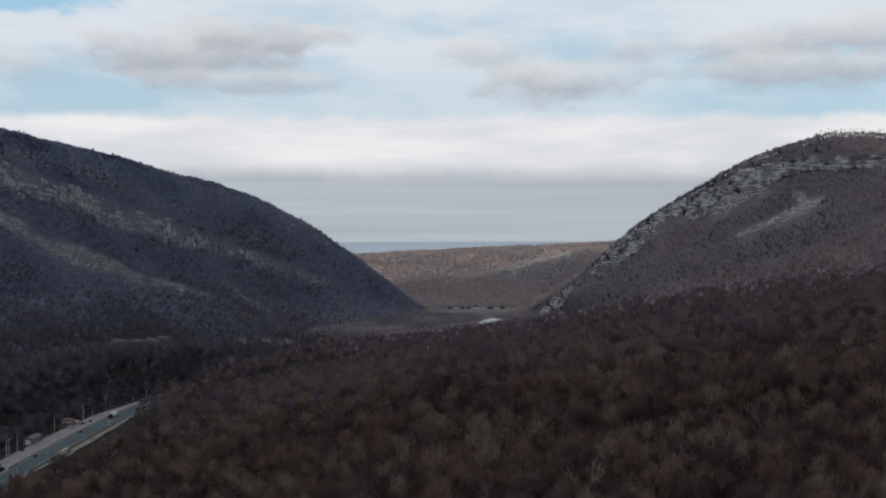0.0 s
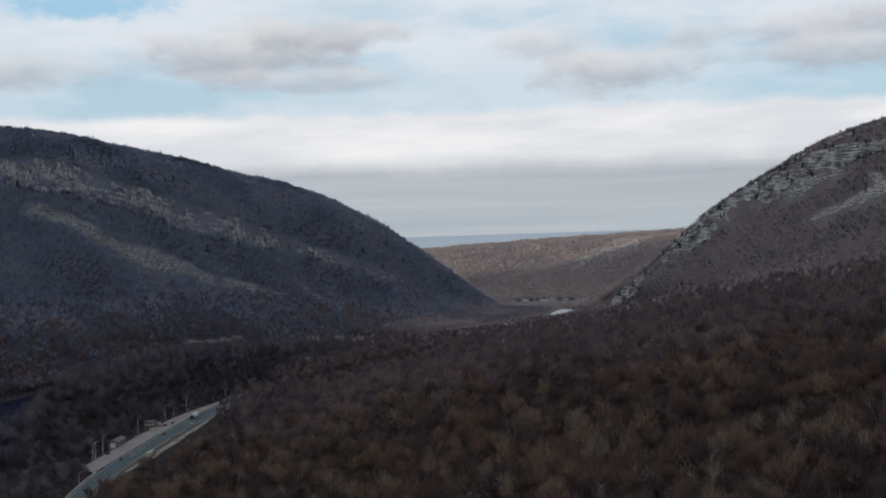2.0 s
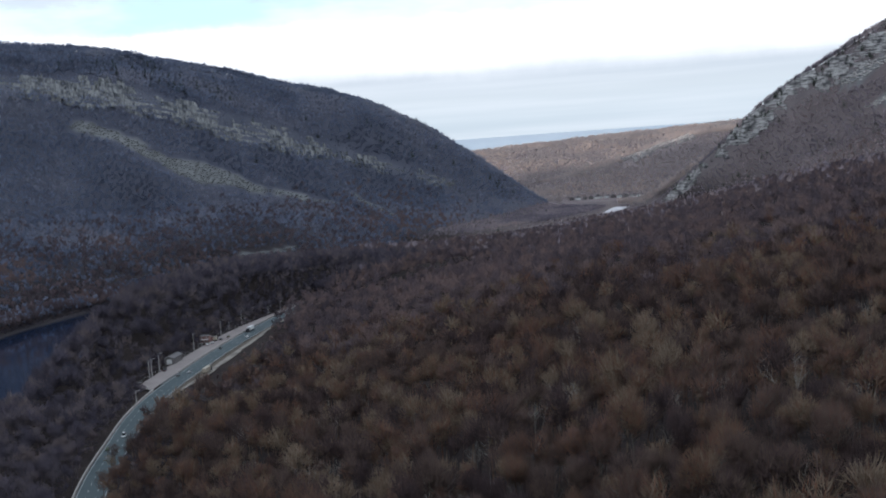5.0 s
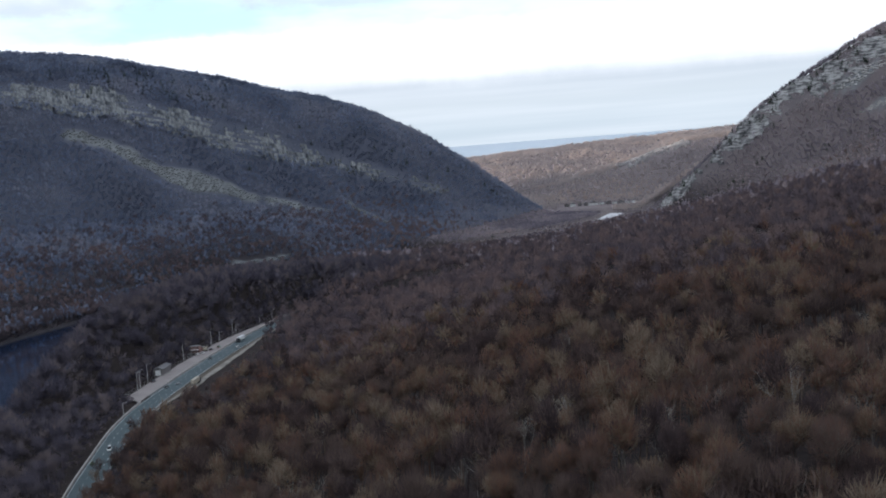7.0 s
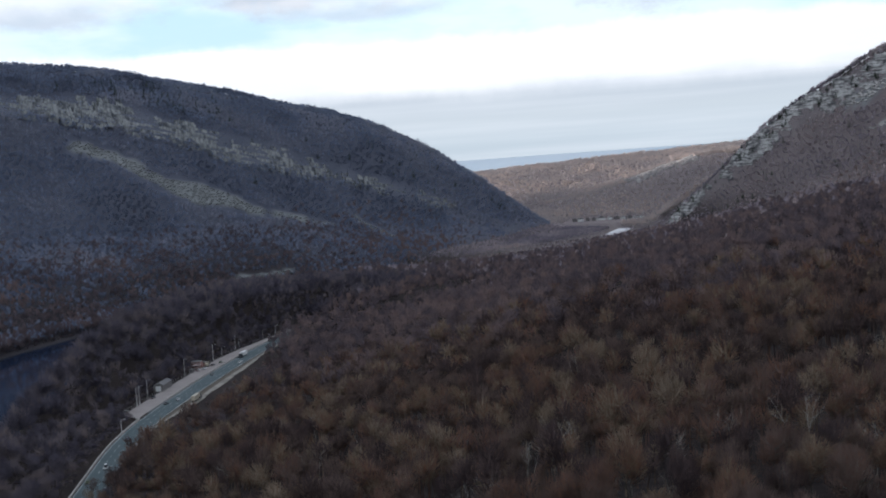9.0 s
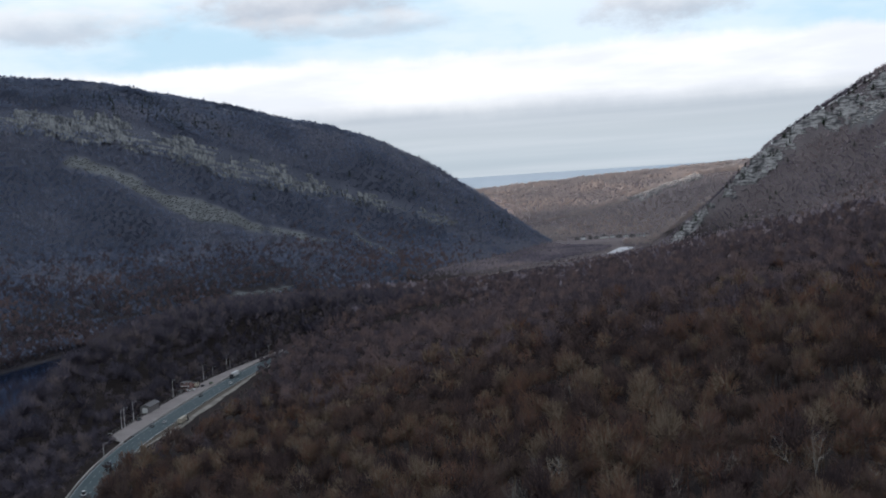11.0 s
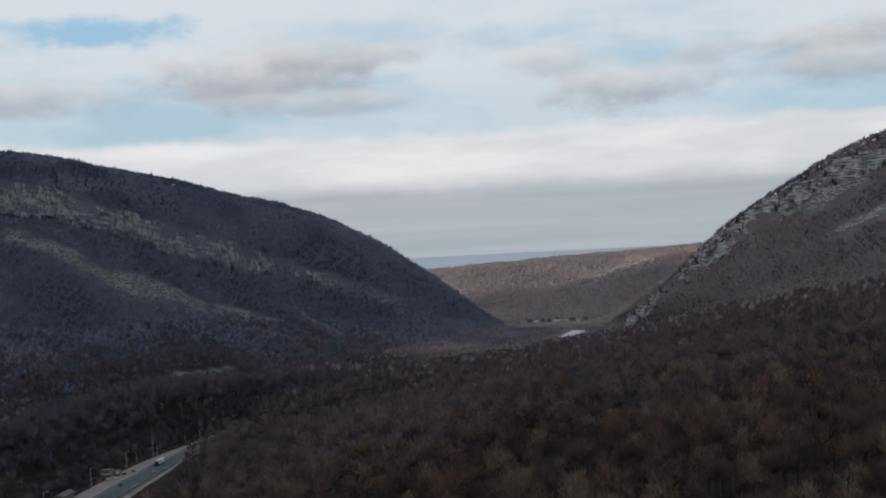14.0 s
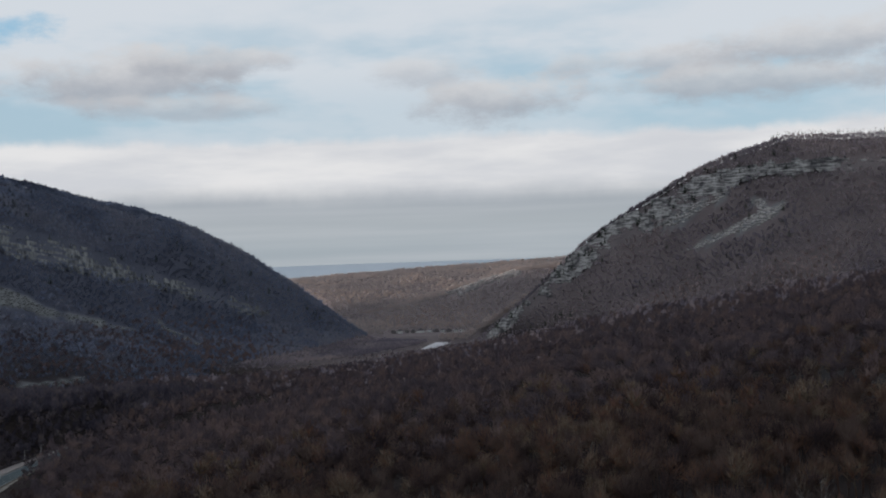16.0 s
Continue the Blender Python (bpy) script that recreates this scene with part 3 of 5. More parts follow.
def crown_form(count, width, length, radius=5.3, height=18.0, low=0.60, deep=0.38, inner=0, lobes=8):
    """A rounded crown of bare twigs: several lobes, each a fan of slivers that spread up and out of its bough."""
    size = np.array([radius, radius, height * deep])
    c = rng.normal(0, 1, (lobes, 3))
    c[:, 2] = np.abs(c[:, 2]) * 0.9 - 0.1
    c = unit(c) * rng.uniform(0.45, 0.62, (lobes, 1))
    c[0] = (0, 0, 0.35)
    swell = rng.uniform(0.36, 0.52, lobes)
    k = rng.integers(0, lobes, count)
    d = unit(rng.normal(0, 1, (count, 3)) + [0, 0, 0.35] + c[k] * 0.9)
    p = c[k] + d * swell[k][:, None] * rng.uniform(0.3, 1, (count, 1)) ** 0.4
    facing = unit(unit(p + [0, 0, 0.15]) * 0.75 + d * 0.6 + rng.normal(0, 0.16, (count, 3)))
    p = p * size + [0, 0, height * low]
    out = unit(d * 0.55 + unit(c[k] + [0, 0, 0.3]) * 0.35 + [0, 0, 0.35] + rng.normal(0, 0.34, (count, 3)))
    side = unit(np.cross(out, facing + rng.normal(0, 0.25, (count, 3))))
    ln = length * rng.uniform(0.6, 1.35, count)[:, None]
    w = width * rng.uniform(0.6, 1.4, count)[:, None]
    p[:inner] = (p[:inner] - [0, 0, height * low]) * 0.66 + [0, 0, height * low]      # boughs inside, broader
    w[:inner], ln[:inner] = w[:inner] * 2.4, ln[:inner] * 1.4
    a, b, e = p - out * ln * 0.5 - side * w * 0.5, p - out * ln * 0.5 + side * w * 0.5, p + out * ln * 0.5
    return np.stack([a, b, e], 1).reshape(-1, 3), np.arange(count * 3).reshape(-1, 3), np.repeat(facing, 3, 0)


def pine_form(tiers=9, per=9, height=15.0, radius=3.7):
    out = [prism((0, 0, -1), (0, 0, height), 0.2, 0.04, 4)]
    for k in range(tiers):
        f = k / (tiers - 1)
        z, rad = height * (0.14 + 0.84 * f), radius * (1 - f) ** 0.8 + 0.25
        for j in range(per):
            a = rng.uniform(0, 2 * np.pi)
            rr = rad * rng.uniform(0.7, 1.15)
            e, s = np.array([math.cos(a), math.sin(a), 0]), np.array([-math.sin(a), math.cos(a), 0])
            q = np.stack([[0, 0, z + 0.7] - s * 0.1, e * rr * 0.75 - s * 0.42 * rr + [0, 0, z - 0.25 * rr], e * rr + [0, 0, z - 0.1 * rr], e * rr * 0.75 + s * 0.42 * rr + [0, 0, z - 0.25 * rr]])
            out.append((q, np.array([[0, 1, 2], [0, 2, 3]]), np.repeat([e * 0.8 + [0, 0, 0.6]], 4, 0)))
    return joined(out)


def scatter(x0, x1, y0, y1, gap, keep):
    """Uneven places on the plan, about a gap apart, where keep(x, y) holds."""
    gx, gy = np.meshgrid(np.arange(x0, x1, gap), np.arange(y0, y1, gap))
    gx = gx.ravel() + rng.uniform(-0.46, 0.46, gx.size) * gap
    gy = gy.ravel() + rng.uniform(-0.46, 0.46, gy.size) * gap
    ok = keep(gx, gy)
    return gx[ok], gy[ok]


def open_ground(x, y, bank=4.0):
    """Where trees may stand: not in the river, on the road or on bare stone."""
    q, ap = road_side(x, y), apron_width(y)
    on_road = (q > -ap - 3.0) & (q < LANES + np.interp(y, [560, 690, 770, 800, 960, 1030], [-0.6, 0.8, 8, 18, 16, 4])) & (y > -150) & (y < 1230)
    z = ground_height(x, y)
    bare = (patch_gap(x, y) < 6) | ((y > 2690) & (y < 2905) & (x > -5) & (x < 205))
    ledge = (y > 2950) & (y < 3500) & (x > 150) & (x < 335) & (np.abs(z + 4 - 77 - 0.285 * (x - 172)) < 8)
    return (river_gap(x, y) > bank) & ~bare & ~ledge & ~on_road & (stone_cover(x, y, z) < 0.5) & (stone_cover(x, y + 10, ground_height(x, y + 10)) < 0.5) & (stone_cover(x, y + 19, ground_height(x, y + 19)) < 0.5)


def in_view(x, y, wide=0.435):
    return (np.abs(x + 25) < wide * (y + 70)) & (y > 200)


def wood(name, label, mat, forms, x, y, size, tone, sink=0.0):
    """Many trees joined as one stretch of woods."""
    z = ground_height(x, y) - sink
    pick = rng.integers(0, len(forms), len(x))
    turn = rng.uniform(0, 2 * np.pi, len(x))
    vs, fs, ts, ns, n = [], [], [], [], 0
    for k, (fv, ff, fd) in enumerate(forms):
        idx = np.nonzero(pick == k)[0]
        if not len(idx):
            continue
        c, s, sc = np.cos(turn[idx])[:, None], np.sin(turn[idx])[:, None], size[idx][:, None]
        tall = sc * rng.uniform(0.88, 1.15, len(idx))[:, None]
        v = np.stack([(fv[:, 0] * c - fv[:, 1] * s) * sc + x[idx][:, None], (fv[:, 0] * s + fv[:, 1] * c) * sc + y[idx][:, None], fv[:, 2] * tall + z[idx][:, None]], 2)
        vs.append(v.reshape(-1, 3))
        ns.append(np.stack([fd[:, 0] * c - fd[:, 1] * s, fd[:, 0] * s + fd[:, 1] * c, fd[:, 2] + 0 * c], 2).reshape(-1, 3))
        fs.append((ff[None] + (np.arange(len(idx)) * len(fv))[:, None, None]).reshape(-1, 3) + n)
        ts.append(np.repeat(tone[idx], len(fv)))
        n += v.shape[0] * v.shape[1]
    me = mesh_from(name, np.concatenate(vs), np.concatenate(fs), [mat], dome=np.concatenate(ns))
    me.attributes.new("tone", "FLOAT", "POINT").data.foreach_set("value", np.concatenate(ts).astype(np.float32))
    return tagged(new(name, me), label, "woods", kind="stuff")


def tones(x, y, seed):
    """Stands of one kind grow together, with single trees that differ."""
    return np.clip(0.45 * vnoise(x, y, 60, seed) + rng.uniform(0, 0.95, len(x)) ** 1.15 - 0.12, 0, 1)


SINGLE_Y0, SINGLE_Y1 = 290.0, 346.0


def sizes(x, y, lo=0.6, hi=1.26):
    """Big and small trees mixed; low growth on the cut above the road."""
    s = lo + (hi - lo) * rng.uniform(0, 1, len(x)) ** 1.3
    q = road_side(x, y)
    return s * np.where((q > 0) & (y < 1060), np.clip((q - LANES + np.interp(y, [560, 690, 760, 965, 1010], [24, 20, -12, -12, 16])) / 36, 0.16, 1), 1) * np.where(q < 0, np.where((q > -40) & (y < 1300), 0.9, 1.12), 1)


def build_woods():
    near_forms = [joined([crown_form(310, 0.18, 2.1, inner=36), trunk_form(17, limbs=2)]) for _ in range(9)]
    mid_forms = [crown_form(104, 0.39, 2.4, inner=16) for _ in range(9)]
    low_forms = [crown_form(34, 0.85, 3.0, inner=5, lobes=6) for _ in range(9)]
    far_forms = [crown_form(22, 1.15, 3.0, radius=4.6, height=13, low=0.5, deep=0.46, lobes=5) for _ in range(9)]
    dim_forms = [crown_form(25, 1.7, 3.8, radius=6.8, height=15, low=0.5, deep=0.46, lobes=5) for _ in range(8)]
    shrub_forms = [crown_form(34, 0.6, 1.6, radius=3.6, height=8, lobes=5) for _ in range(5)]

    def not_cliff(x, y):
        a, b = cliff_cover(x, y, ground_height(x, y))
        return ~(a | b) | (rng.uniform(0, 1, len(x)) < 0.6)

    def stunted(x, y):        # small growth on the ledges
        a, b = cliff_cover(x, y, ground_height(x, y))
        return np.where((a | b) & ((x < 120) | (curve(x, R_X, R_Y) - y > 12)), 0.5, 1.0)

    def hill_side(x, y):      # the mountain across the river
        return (x < curve(y, RIVER_Y, RIVER_X)) & (y < 2800)

    def right_side(x, y):     # the mountain on this side of the gap
        return (x > 120) & (y > np.interp(x, [120, 300, 600, 900], [2150, 1780, 1640, 1560])) & (y < 2500)

    def front(x, y):
        return ~hill_side(x, y) & ~right_side(x, y)

    def stand(x, y):
        return rng.uniform(0, 1, len(x)) < 0.84 + 0.4 * vnoise(x, y, 45, 91)

    x, y = scatter(-320, 340, 250, 640, 7.9, lambda x, y: stand(x, y) & in_view(x, y) & open_ground(x, y) & front(x, y) & ((y < SINGLE_Y0) | (y > SINGLE_Y1)))
    west = road_side(x, y) < 0
    wood("near_woodland", "bare grey-brown hardwood trees on the near slope", M_NEAR, near_forms, x[~west], y[~west], sizes(x[~west], y[~west]), tones(x[~west], y[~west], 41))
    wood("bank_woodland", "bare trees on the bank below the road, dark with painted shade", M_SHADED_BANK, near_forms, x[west], y[west], sizes(x[west], y[west]), tones(x[west], y[west], 42))
    x, y = scatter(-520, 520, 640, 1120, 8.5, lambda x, y: stand(x, y) & in_view(x, y) & open_ground(x, y) & front(x, y))
    west = road_side(x, y) < 0
    ex, ey = scatter(-420, -230, 640, 1120, 8.6, lambda x, y: in_view(x, y) & open_ground(x, y) & front(x, y) & (road_side(x, y) < -30))
    x, y = np.concatenate([x, ex]), np.concatenate([y, ey])
    west = road_side(x, y) < 0
    wood("riverside_woodland", "bare woods between the road and the river, dark with painted shade", M_SHADED_BANK, mid_forms, x[west], y[west], sizes(x[west], y[west]), tones(x[west], y[west], 44))
    x, y = x[~west], y[~west]
    # share of trees in the haze-tinted palette grows with distance
    upper = rng.uniform(0, 1, len(x)) < sstep(y, 600, 1020)
    for name, label, mat, m in (("slope_woodland", "leafless brown woods running down to the road", M_NEAR, ~upper), ("hazed_slope_woodland", "leafless grey-brown woods on the long slope, haze in their tone", M_HAZED_SLOPE, upper)):
        wood(name, label, mat, mid_forms, x[m], y[m], sizes(x[m], y[m]), tones(x[m], y[m], 43))
    x, y = scatter(-420, -100, 430, 1250, 4.6, lambda x, y: in_view(x, y) & open_ground(x, y) & ((np.abs(road_side(x, y) + 16) < 20) | ((np.abs(road_side(x, y) - LANES - 14) < 13) & ((y < 745) | (y > 1020)))))
    wood("roadside_scrub", "low bare scrub on the banks of the road", M_SHADED_BANK, shrub_forms, x, y, rng.uniform(0.35, 0.85, len(x)), tones(x, y, 45))
    x, y = scatter(-520, 900, 1120, 2500, 8.3, lambda x, y: in_view(x, y) & open_ground(x, y) & front(x, y) & (river_gap(x, y) > np.interp(y, [1940, 1980, 2060, 2260, 2290], [3, 6, 16, 10, 5])))
    bx, by = scatter(-420, -120, 1120, 1700, 5.4, lambda x, y: in_view(x, y) & open_ground(x, y) & front(x, y) & (land(x, y) > 9) & (road_side(x, y) < 0))
    x, y = np.concatenate([x, bx]), np.concatenate([y, by])
    reach = np.interp(y, [1750, 1850, 2090, 2150, 2180, 2360, 2420, 2480], [1, 0.25, 0.25, 0.5, 0.3, 0.25, 0.3, 0.5])
    size = sizes(x, y, 0.62, 1.1) * np.interp(river_gap(x, y), [30, 210], [0, 1]) * (1 - reach) + sizes(x, y, 0.62, 1.1) * reach
    west = (road_side(x, y) < 0) & (y < 1700 - 200 * rng.uniform(0, 1, len(x)))
    # trees of the haze-paled palette come in farther up the valley
    pale = ~west & (rng.uniform(0, 1, len(x)) < np.maximum(0.5 * sstep(y - np.interp(x, [120, 300, 600, 900], [2150, 1780, 1640, 1560]), -420, 60), 0.14 * sstep(y, 1200, 1800)))
    for k, (name, label, mat) in enumerate((("bluff_woodland", "bare woods on the bluff above the river, dark with painted shade", M_SHADED_BANK), ("valley_woodland", "grey-brown leafless woods under the mountain, paled by painted haze", M_HAZED_RIGHT), ("lower_woodland", "brown leafless woods on the lower slope", M_HAZED_SLOPE))):
        m = (west, pale, ~west & ~pale)[k]
        wood(name, label, mat, low_forms, x[m], y[m], size[m], tones(x[m], y[m], 47))
    x, y = scatter(-1250, 150, 900, 2760, 6.3, lambda x, y: in_view(x, y) & ((river_gap(x, y) > 6) | (y < 2040) | (y > 2280)) & (left_uv(x, y)[0] > -4) & open_ground(x, y) & hill_side(x, y) & (left_uv(x, y)[1] > -90) & not_cliff(x, y))
    sx, sy = scatter(-700, -380, 950, 1500, 4.2, lambda x, y: in_view(x, y) & hill_side(x, y) & (np.abs(river_gap(x, y) - 10) < 9.2))
    x, y = np.concatenate([x, sx]), np.concatenate([y, sy])
    cx, cy = scatter(-1100, 0, 1950, 2720, 4.6, lambda x, y: in_view(x, y) & (np.abs(left_uv(x, y)[1] + 12) < 22) & (left_uv(x, y)[0] > 30))
    x, y = np.concatenate([x, cx]), np.concatenate([y, cy])
    def stands(x, y, seed):
        return np.clip(2.1 * vnoise(x, y, 85, seed, 4) - 0.52 + rng.uniform(-0.16, 0.16, len(x)), 0, 1)

    flat = (ground_height(x, y) < 11) & (left_uv(x, y)[0] < 560)
    wood("gap_woodland", "low bare scrub on the river flats in the gap", M_HAZED_RIGHT, far_forms, x[flat], y[flat], rng.uniform(0.5, 0.8, flat.sum()), stands(x[flat], y[flat], 52))
    x, y = x[~flat], y[~flat]
    foot = rng.uniform(0, 1, len(x)) < 0.62 * (1 - sstep(ground_height(x, y) + 40 * (vnoise(x, y, 90, 71) - 0.5), 10, 115)) * sstep(left_uv(x, y)[0], 250, 650)
    toe = ~foot & (left_uv(x, y)[0] + rng.uniform(-130, 130, len(x)) < 330)
    high = ~foot & ~toe
    wood("mountain_woodland", "bare woods on the mountain across the river, blue-grey from painted haze", M_HAZED_HILL, far_forms, x[high], y[high], rng.uniform(0.6, 1.15, high.sum()) * stunted(x[high], y[high]), stands(x[high], y[high], 53))
    # toe trees shifted up the tone range to look hazier
    wood("toe_woodland", "bare woods at the end of the mountain, pale blue-grey from painted haze", M_HAZED_HILL, far_forms, x[toe], y[toe], rng.uniform(0.6, 1.1, toe.sum()), np.clip(0.45 + 0.7 * stands(x[toe], y[toe], 53), 0, 1))
    wood("foot_woodland", "grey-brown bare woods at the foot of the mountain", M_HAZED_SLOPE, far_forms, x[foot], y[foot], rng.uniform(0.7, 1.2, foot.sum()), 0.15 + 0.7 * stands(x[foot], y[foot], 54))
    x, y = scatter(120, 1150, 1540, 2420, 6.4, lambda x, y: in_view(x, y) & open_ground(x, y) & right_side(x, y) & (curve(x, R_X, R_Y) - y > -70) & not_cliff(x, y))
    cx, cy = scatter(330, 1100, 2050, 2300, 4.6, lambda x, y: in_view(x, y) & ((x < 640) | (x > 830)) & (np.abs(curve(x, R_X, R_Y) - y + 8) < 16))
    x, y = np.concatenate([x, cx]), np.concatenate([y, cy])
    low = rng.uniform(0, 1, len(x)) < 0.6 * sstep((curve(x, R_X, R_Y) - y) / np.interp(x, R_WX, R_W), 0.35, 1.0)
    for name, label, mat, m in (("cliff_woodland", "brown bare woods on the slopes under the cliff, paled by painted haze", M_HAZED_RIGHT, ~low), ("slope_foot_woodland", "grey-brown bare woods at the foot of the slope", M_HAZED_SLOPE, low)):
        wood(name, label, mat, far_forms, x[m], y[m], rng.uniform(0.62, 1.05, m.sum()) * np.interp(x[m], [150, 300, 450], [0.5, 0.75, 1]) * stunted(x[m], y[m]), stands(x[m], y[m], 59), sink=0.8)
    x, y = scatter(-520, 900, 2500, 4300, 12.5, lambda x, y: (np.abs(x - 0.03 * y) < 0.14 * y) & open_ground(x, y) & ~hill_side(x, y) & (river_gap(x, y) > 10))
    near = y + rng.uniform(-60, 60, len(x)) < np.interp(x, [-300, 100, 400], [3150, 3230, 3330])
    for name, label, mat, m in (("distant_woodland", "sunlit tan woods on the hills beyond the gap, paled by painted haze", M_HAZED_FAR, ~near), ("spur_woodland", "purple-grey bare woods on the spur beyond the gap, paled by painted haze", M_HAZED_FAR, near)):
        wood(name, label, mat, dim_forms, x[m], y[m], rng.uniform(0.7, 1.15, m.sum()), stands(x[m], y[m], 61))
    x, y = scatter(-620, -420, 950, 1450, 3.2, lambda x, y: in_view(x, y) & hill_side(x, y) & (np.abs(river_gap(x, y) - 6) < 6.5))
    wood("shore_scrub", "low scrub along the river bank, dark with painted shade", M_SHADED_BANK, shrub_forms, x, y, rng.uniform(0.4, 0.75, len(x)), tones(x, y, 66), sink=1.2)

    # the same woods go on to all sides
    def under(x, y):
        return (np.abs(x) < 165) & (y > -70) & (y < 270)

    under_forms = [joined([crown_form(56, 0.8, 3.2, inner=12), trunk_form(17, limbs=3)]) for _ in range(6)]
    x, y = scatter(-165, 165, -70, 270, 10.2, lambda x, y: ~in_view(x, y, 0.435) & open_ground(x, y))
    wood("hillside_woodland", "bare grey-brown hardwood trees on the hillside", M_NEAR, under_forms, x, y, sizes(x, y), tones(x, y, 64))
    x, y = scatter(-1350, 1350, -600, 2650, 38.0, lambda x, y: ~in_view(x, y, 0.44) & open_ground(x, y) & ~under(x, y))
    wood("outer_woodland", "bare brown woods on the surrounding slopes", M_HAZED_SLOPE, dim_forms, x, y, rng.uniform(1.2, 1.9, len(x)), tones(x, y, 63))


build_woods()


def part(name, me, parent, label=""):
    ob = new(name, me)
    ob.parent = parent
    if label:
        tagged(ob, label)
    return ob


def tree_thing(name, label, trunk, crown, m, group, category="tree"):
    top = new(name)
    top.matrix_world = m
    part("trunk", trunk, top)
    if crown:
        part("crown", crown, top)
    return tagged(top, label, category, group)


def build_single_trees():
    trunks, crowns = [], []
    for _ in range(8):
        trunks.append(form_mesh("trunk", trunk_form(16, limbs=8), M_BARK))
        crowns.append(form_mesh("crown", crown_form(900, 0.11, 1.9, inner=90), M_TREE))
    x, y = scatter(-320, 340, SINGLE_Y0, SINGLE_Y1, 7.8, lambda x, y: in_view(x, y, 0.40) & open_ground(x, y))
    z = ground_height(x, y)
    for k in range(len(x)):
        s = rng.uniform(0.62, 1.25)
        j = int(rng.integers(0, 8))
        m = Matrix.LocRotScale((x[k], y[k], z[k]), Euler((0, 0, rng.uniform(0, 6.28))), (s, s, s * rng.uniform(0.9, 1.12)))
        tree_thing("tree", "bare grey-brown hardwood tree in the woods", trunks[j], crowns[j], m, "trees of the near slope")
    # pale trunks that stand out of the woods
    pale = [form_mesh("trunk", trunk_form(17, stems=3, limbs=9, thick=0.10), M_PALE_BARK) for _ in range(3)]
    stout = [form_mesh("trunk", trunk_form(17, stems=2, limbs=6, thick=0.22), M_PALE_BARK) for _ in range(3)]
    crest = [(float(cx), float(curve(np.array([cx]), R_X, R_Y)[0]) + float(rng.uniform(-8, 8)), float(rng.uniform(0.75, 1.05))) for cx in np.arange(630, 835, 3.6)]
    for px, py, s in crest + [(130, 330, 1.0), (-70, 520, 0.9), (30, 540, 0.9), (105, 530, 0.9)]:
        m = Matrix.LocRotScale((px, py, float(ground_height(np.array([px]), np.array([py]))[0]) + 0.9), Euler((0, 0, rng.uniform(0, 6.28))), (s, s, s))
        tree_thing("pale_tree", "slim pale bare tree on the wooded crest" if py > 1000 else "pale-barked bare tree with several stems", (stout if py > 1000 else pale)[int(rng.integers(0, 3))], None, m, "pale trees on the crest" if py > 1000 else "pale trees in the woods")
    for px, py, s in ((-46, 434, 1.0), (-37, 364, 1.0), (-13, 397, 0.95), (43, 366, 1.15), (70, 398, 1.1), (18, 475, 0.9), (90, 420, 1.0), (62, 330, 0.9), (-5, 338, 0.9), (120, 470, 1.0), (-100, 560, 0.9), (75, 590, 0.9), *((float(rng.uniform(-0.3, 0.3) * py), float(py), float(rng.uniform(0.75, 1.05))) for py in np.linspace(318, 640, 34))):
        m = Matrix.LocRotScale((px, py, float(ground_height(np.array([px]), np.array([py]))[0]) + 2.5), Euler((0, 0, rng.uniform(0, 6.28))), (s, s, s))
        tree_thing("pale_tree", "pale-barked bare tree with several stems", pale[int(rng.integers(0, 3))], None, m, "pale trees in the woods")


build_single_trees()


def build_pines():
    forms = [form_mesh("pine_tree", pine_form(), M_NEEDLE) for _ in range(3)]
    spots_ = [(118, 452, 1.2), (-112, 2035, 0.7)]
    for k in range(26):        # along the crest across the river
        u = rng.uniform(640, 1010)
        u = u if k < 8 else rng.uniform(745, 860)
        v = rng.uniform(-10, 10)
        spots_.append((L_TOE[0] + u * L_DIR[0] + v * L_OUT[0], L_TOE[1] + u * L_DIR[1] + v * L_OUT[1], rng.uniform(0.7, 1.0)))
    for k in range(110):        # on the ledges of the cliff
        px = rng.uniform(190, 640)
        spots_.append((px, float(curve(np.array([px]), R_X, R_Y)[0]) - rng.uniform(-4, 0.16 * px), rng.uniform(0.5, 0.9)))
    for k in range(34):        # scattered on the slope under it
        px = rng.uniform(230, 620)
        spots_.append((px, float(curve(np.array([px]), R_X, R_Y)[0]) - rng.uniform(0.2, 0.55) * px, rng.uniform(0.5, 0.85)))
    for k in range(30):        # on the face across the river
        u = rng.uniform(100, 900)
        v = (60 + 0.78 * u) * rng.uniform(0.3, 0.5)
        spots_.append((L_TOE[0] + u * L_DIR[0] + v * L_OUT[0], L_TOE[1] + u * L_DIR[1] + v * L_OUT[1], rng.uniform(0.6, 1.0)))
    for k in range(60):        # a dark stand above the rock band
        u = rng.normal(850, 70)
        v = (60 + 0.78 * u) * rng.uniform(0.14, 0.31)
        spots_.append((L_TOE[0] + u * L_DIR[0] + v * L_OUT[0], L_TOE[1] + u * L_DIR[1] + v * L_OUT[1], rng.uniform(0.75, 1.15)))
    for px, py, s in spots_:
        z = float(ground_height(np.array([px]), np.array([py]))[0])
        ob = new("pine_tree", forms[int(rng.integers(0, 3))])
        ob.matrix_world = Matrix.LocRotScale((px, py, z), Euler((0, 0, rng.uniform(0, 6.28))), (s, s, s))
        tagged(ob, "dark green pine among bare trees and rocks", "tree", "pines of the gap")


build_pines()


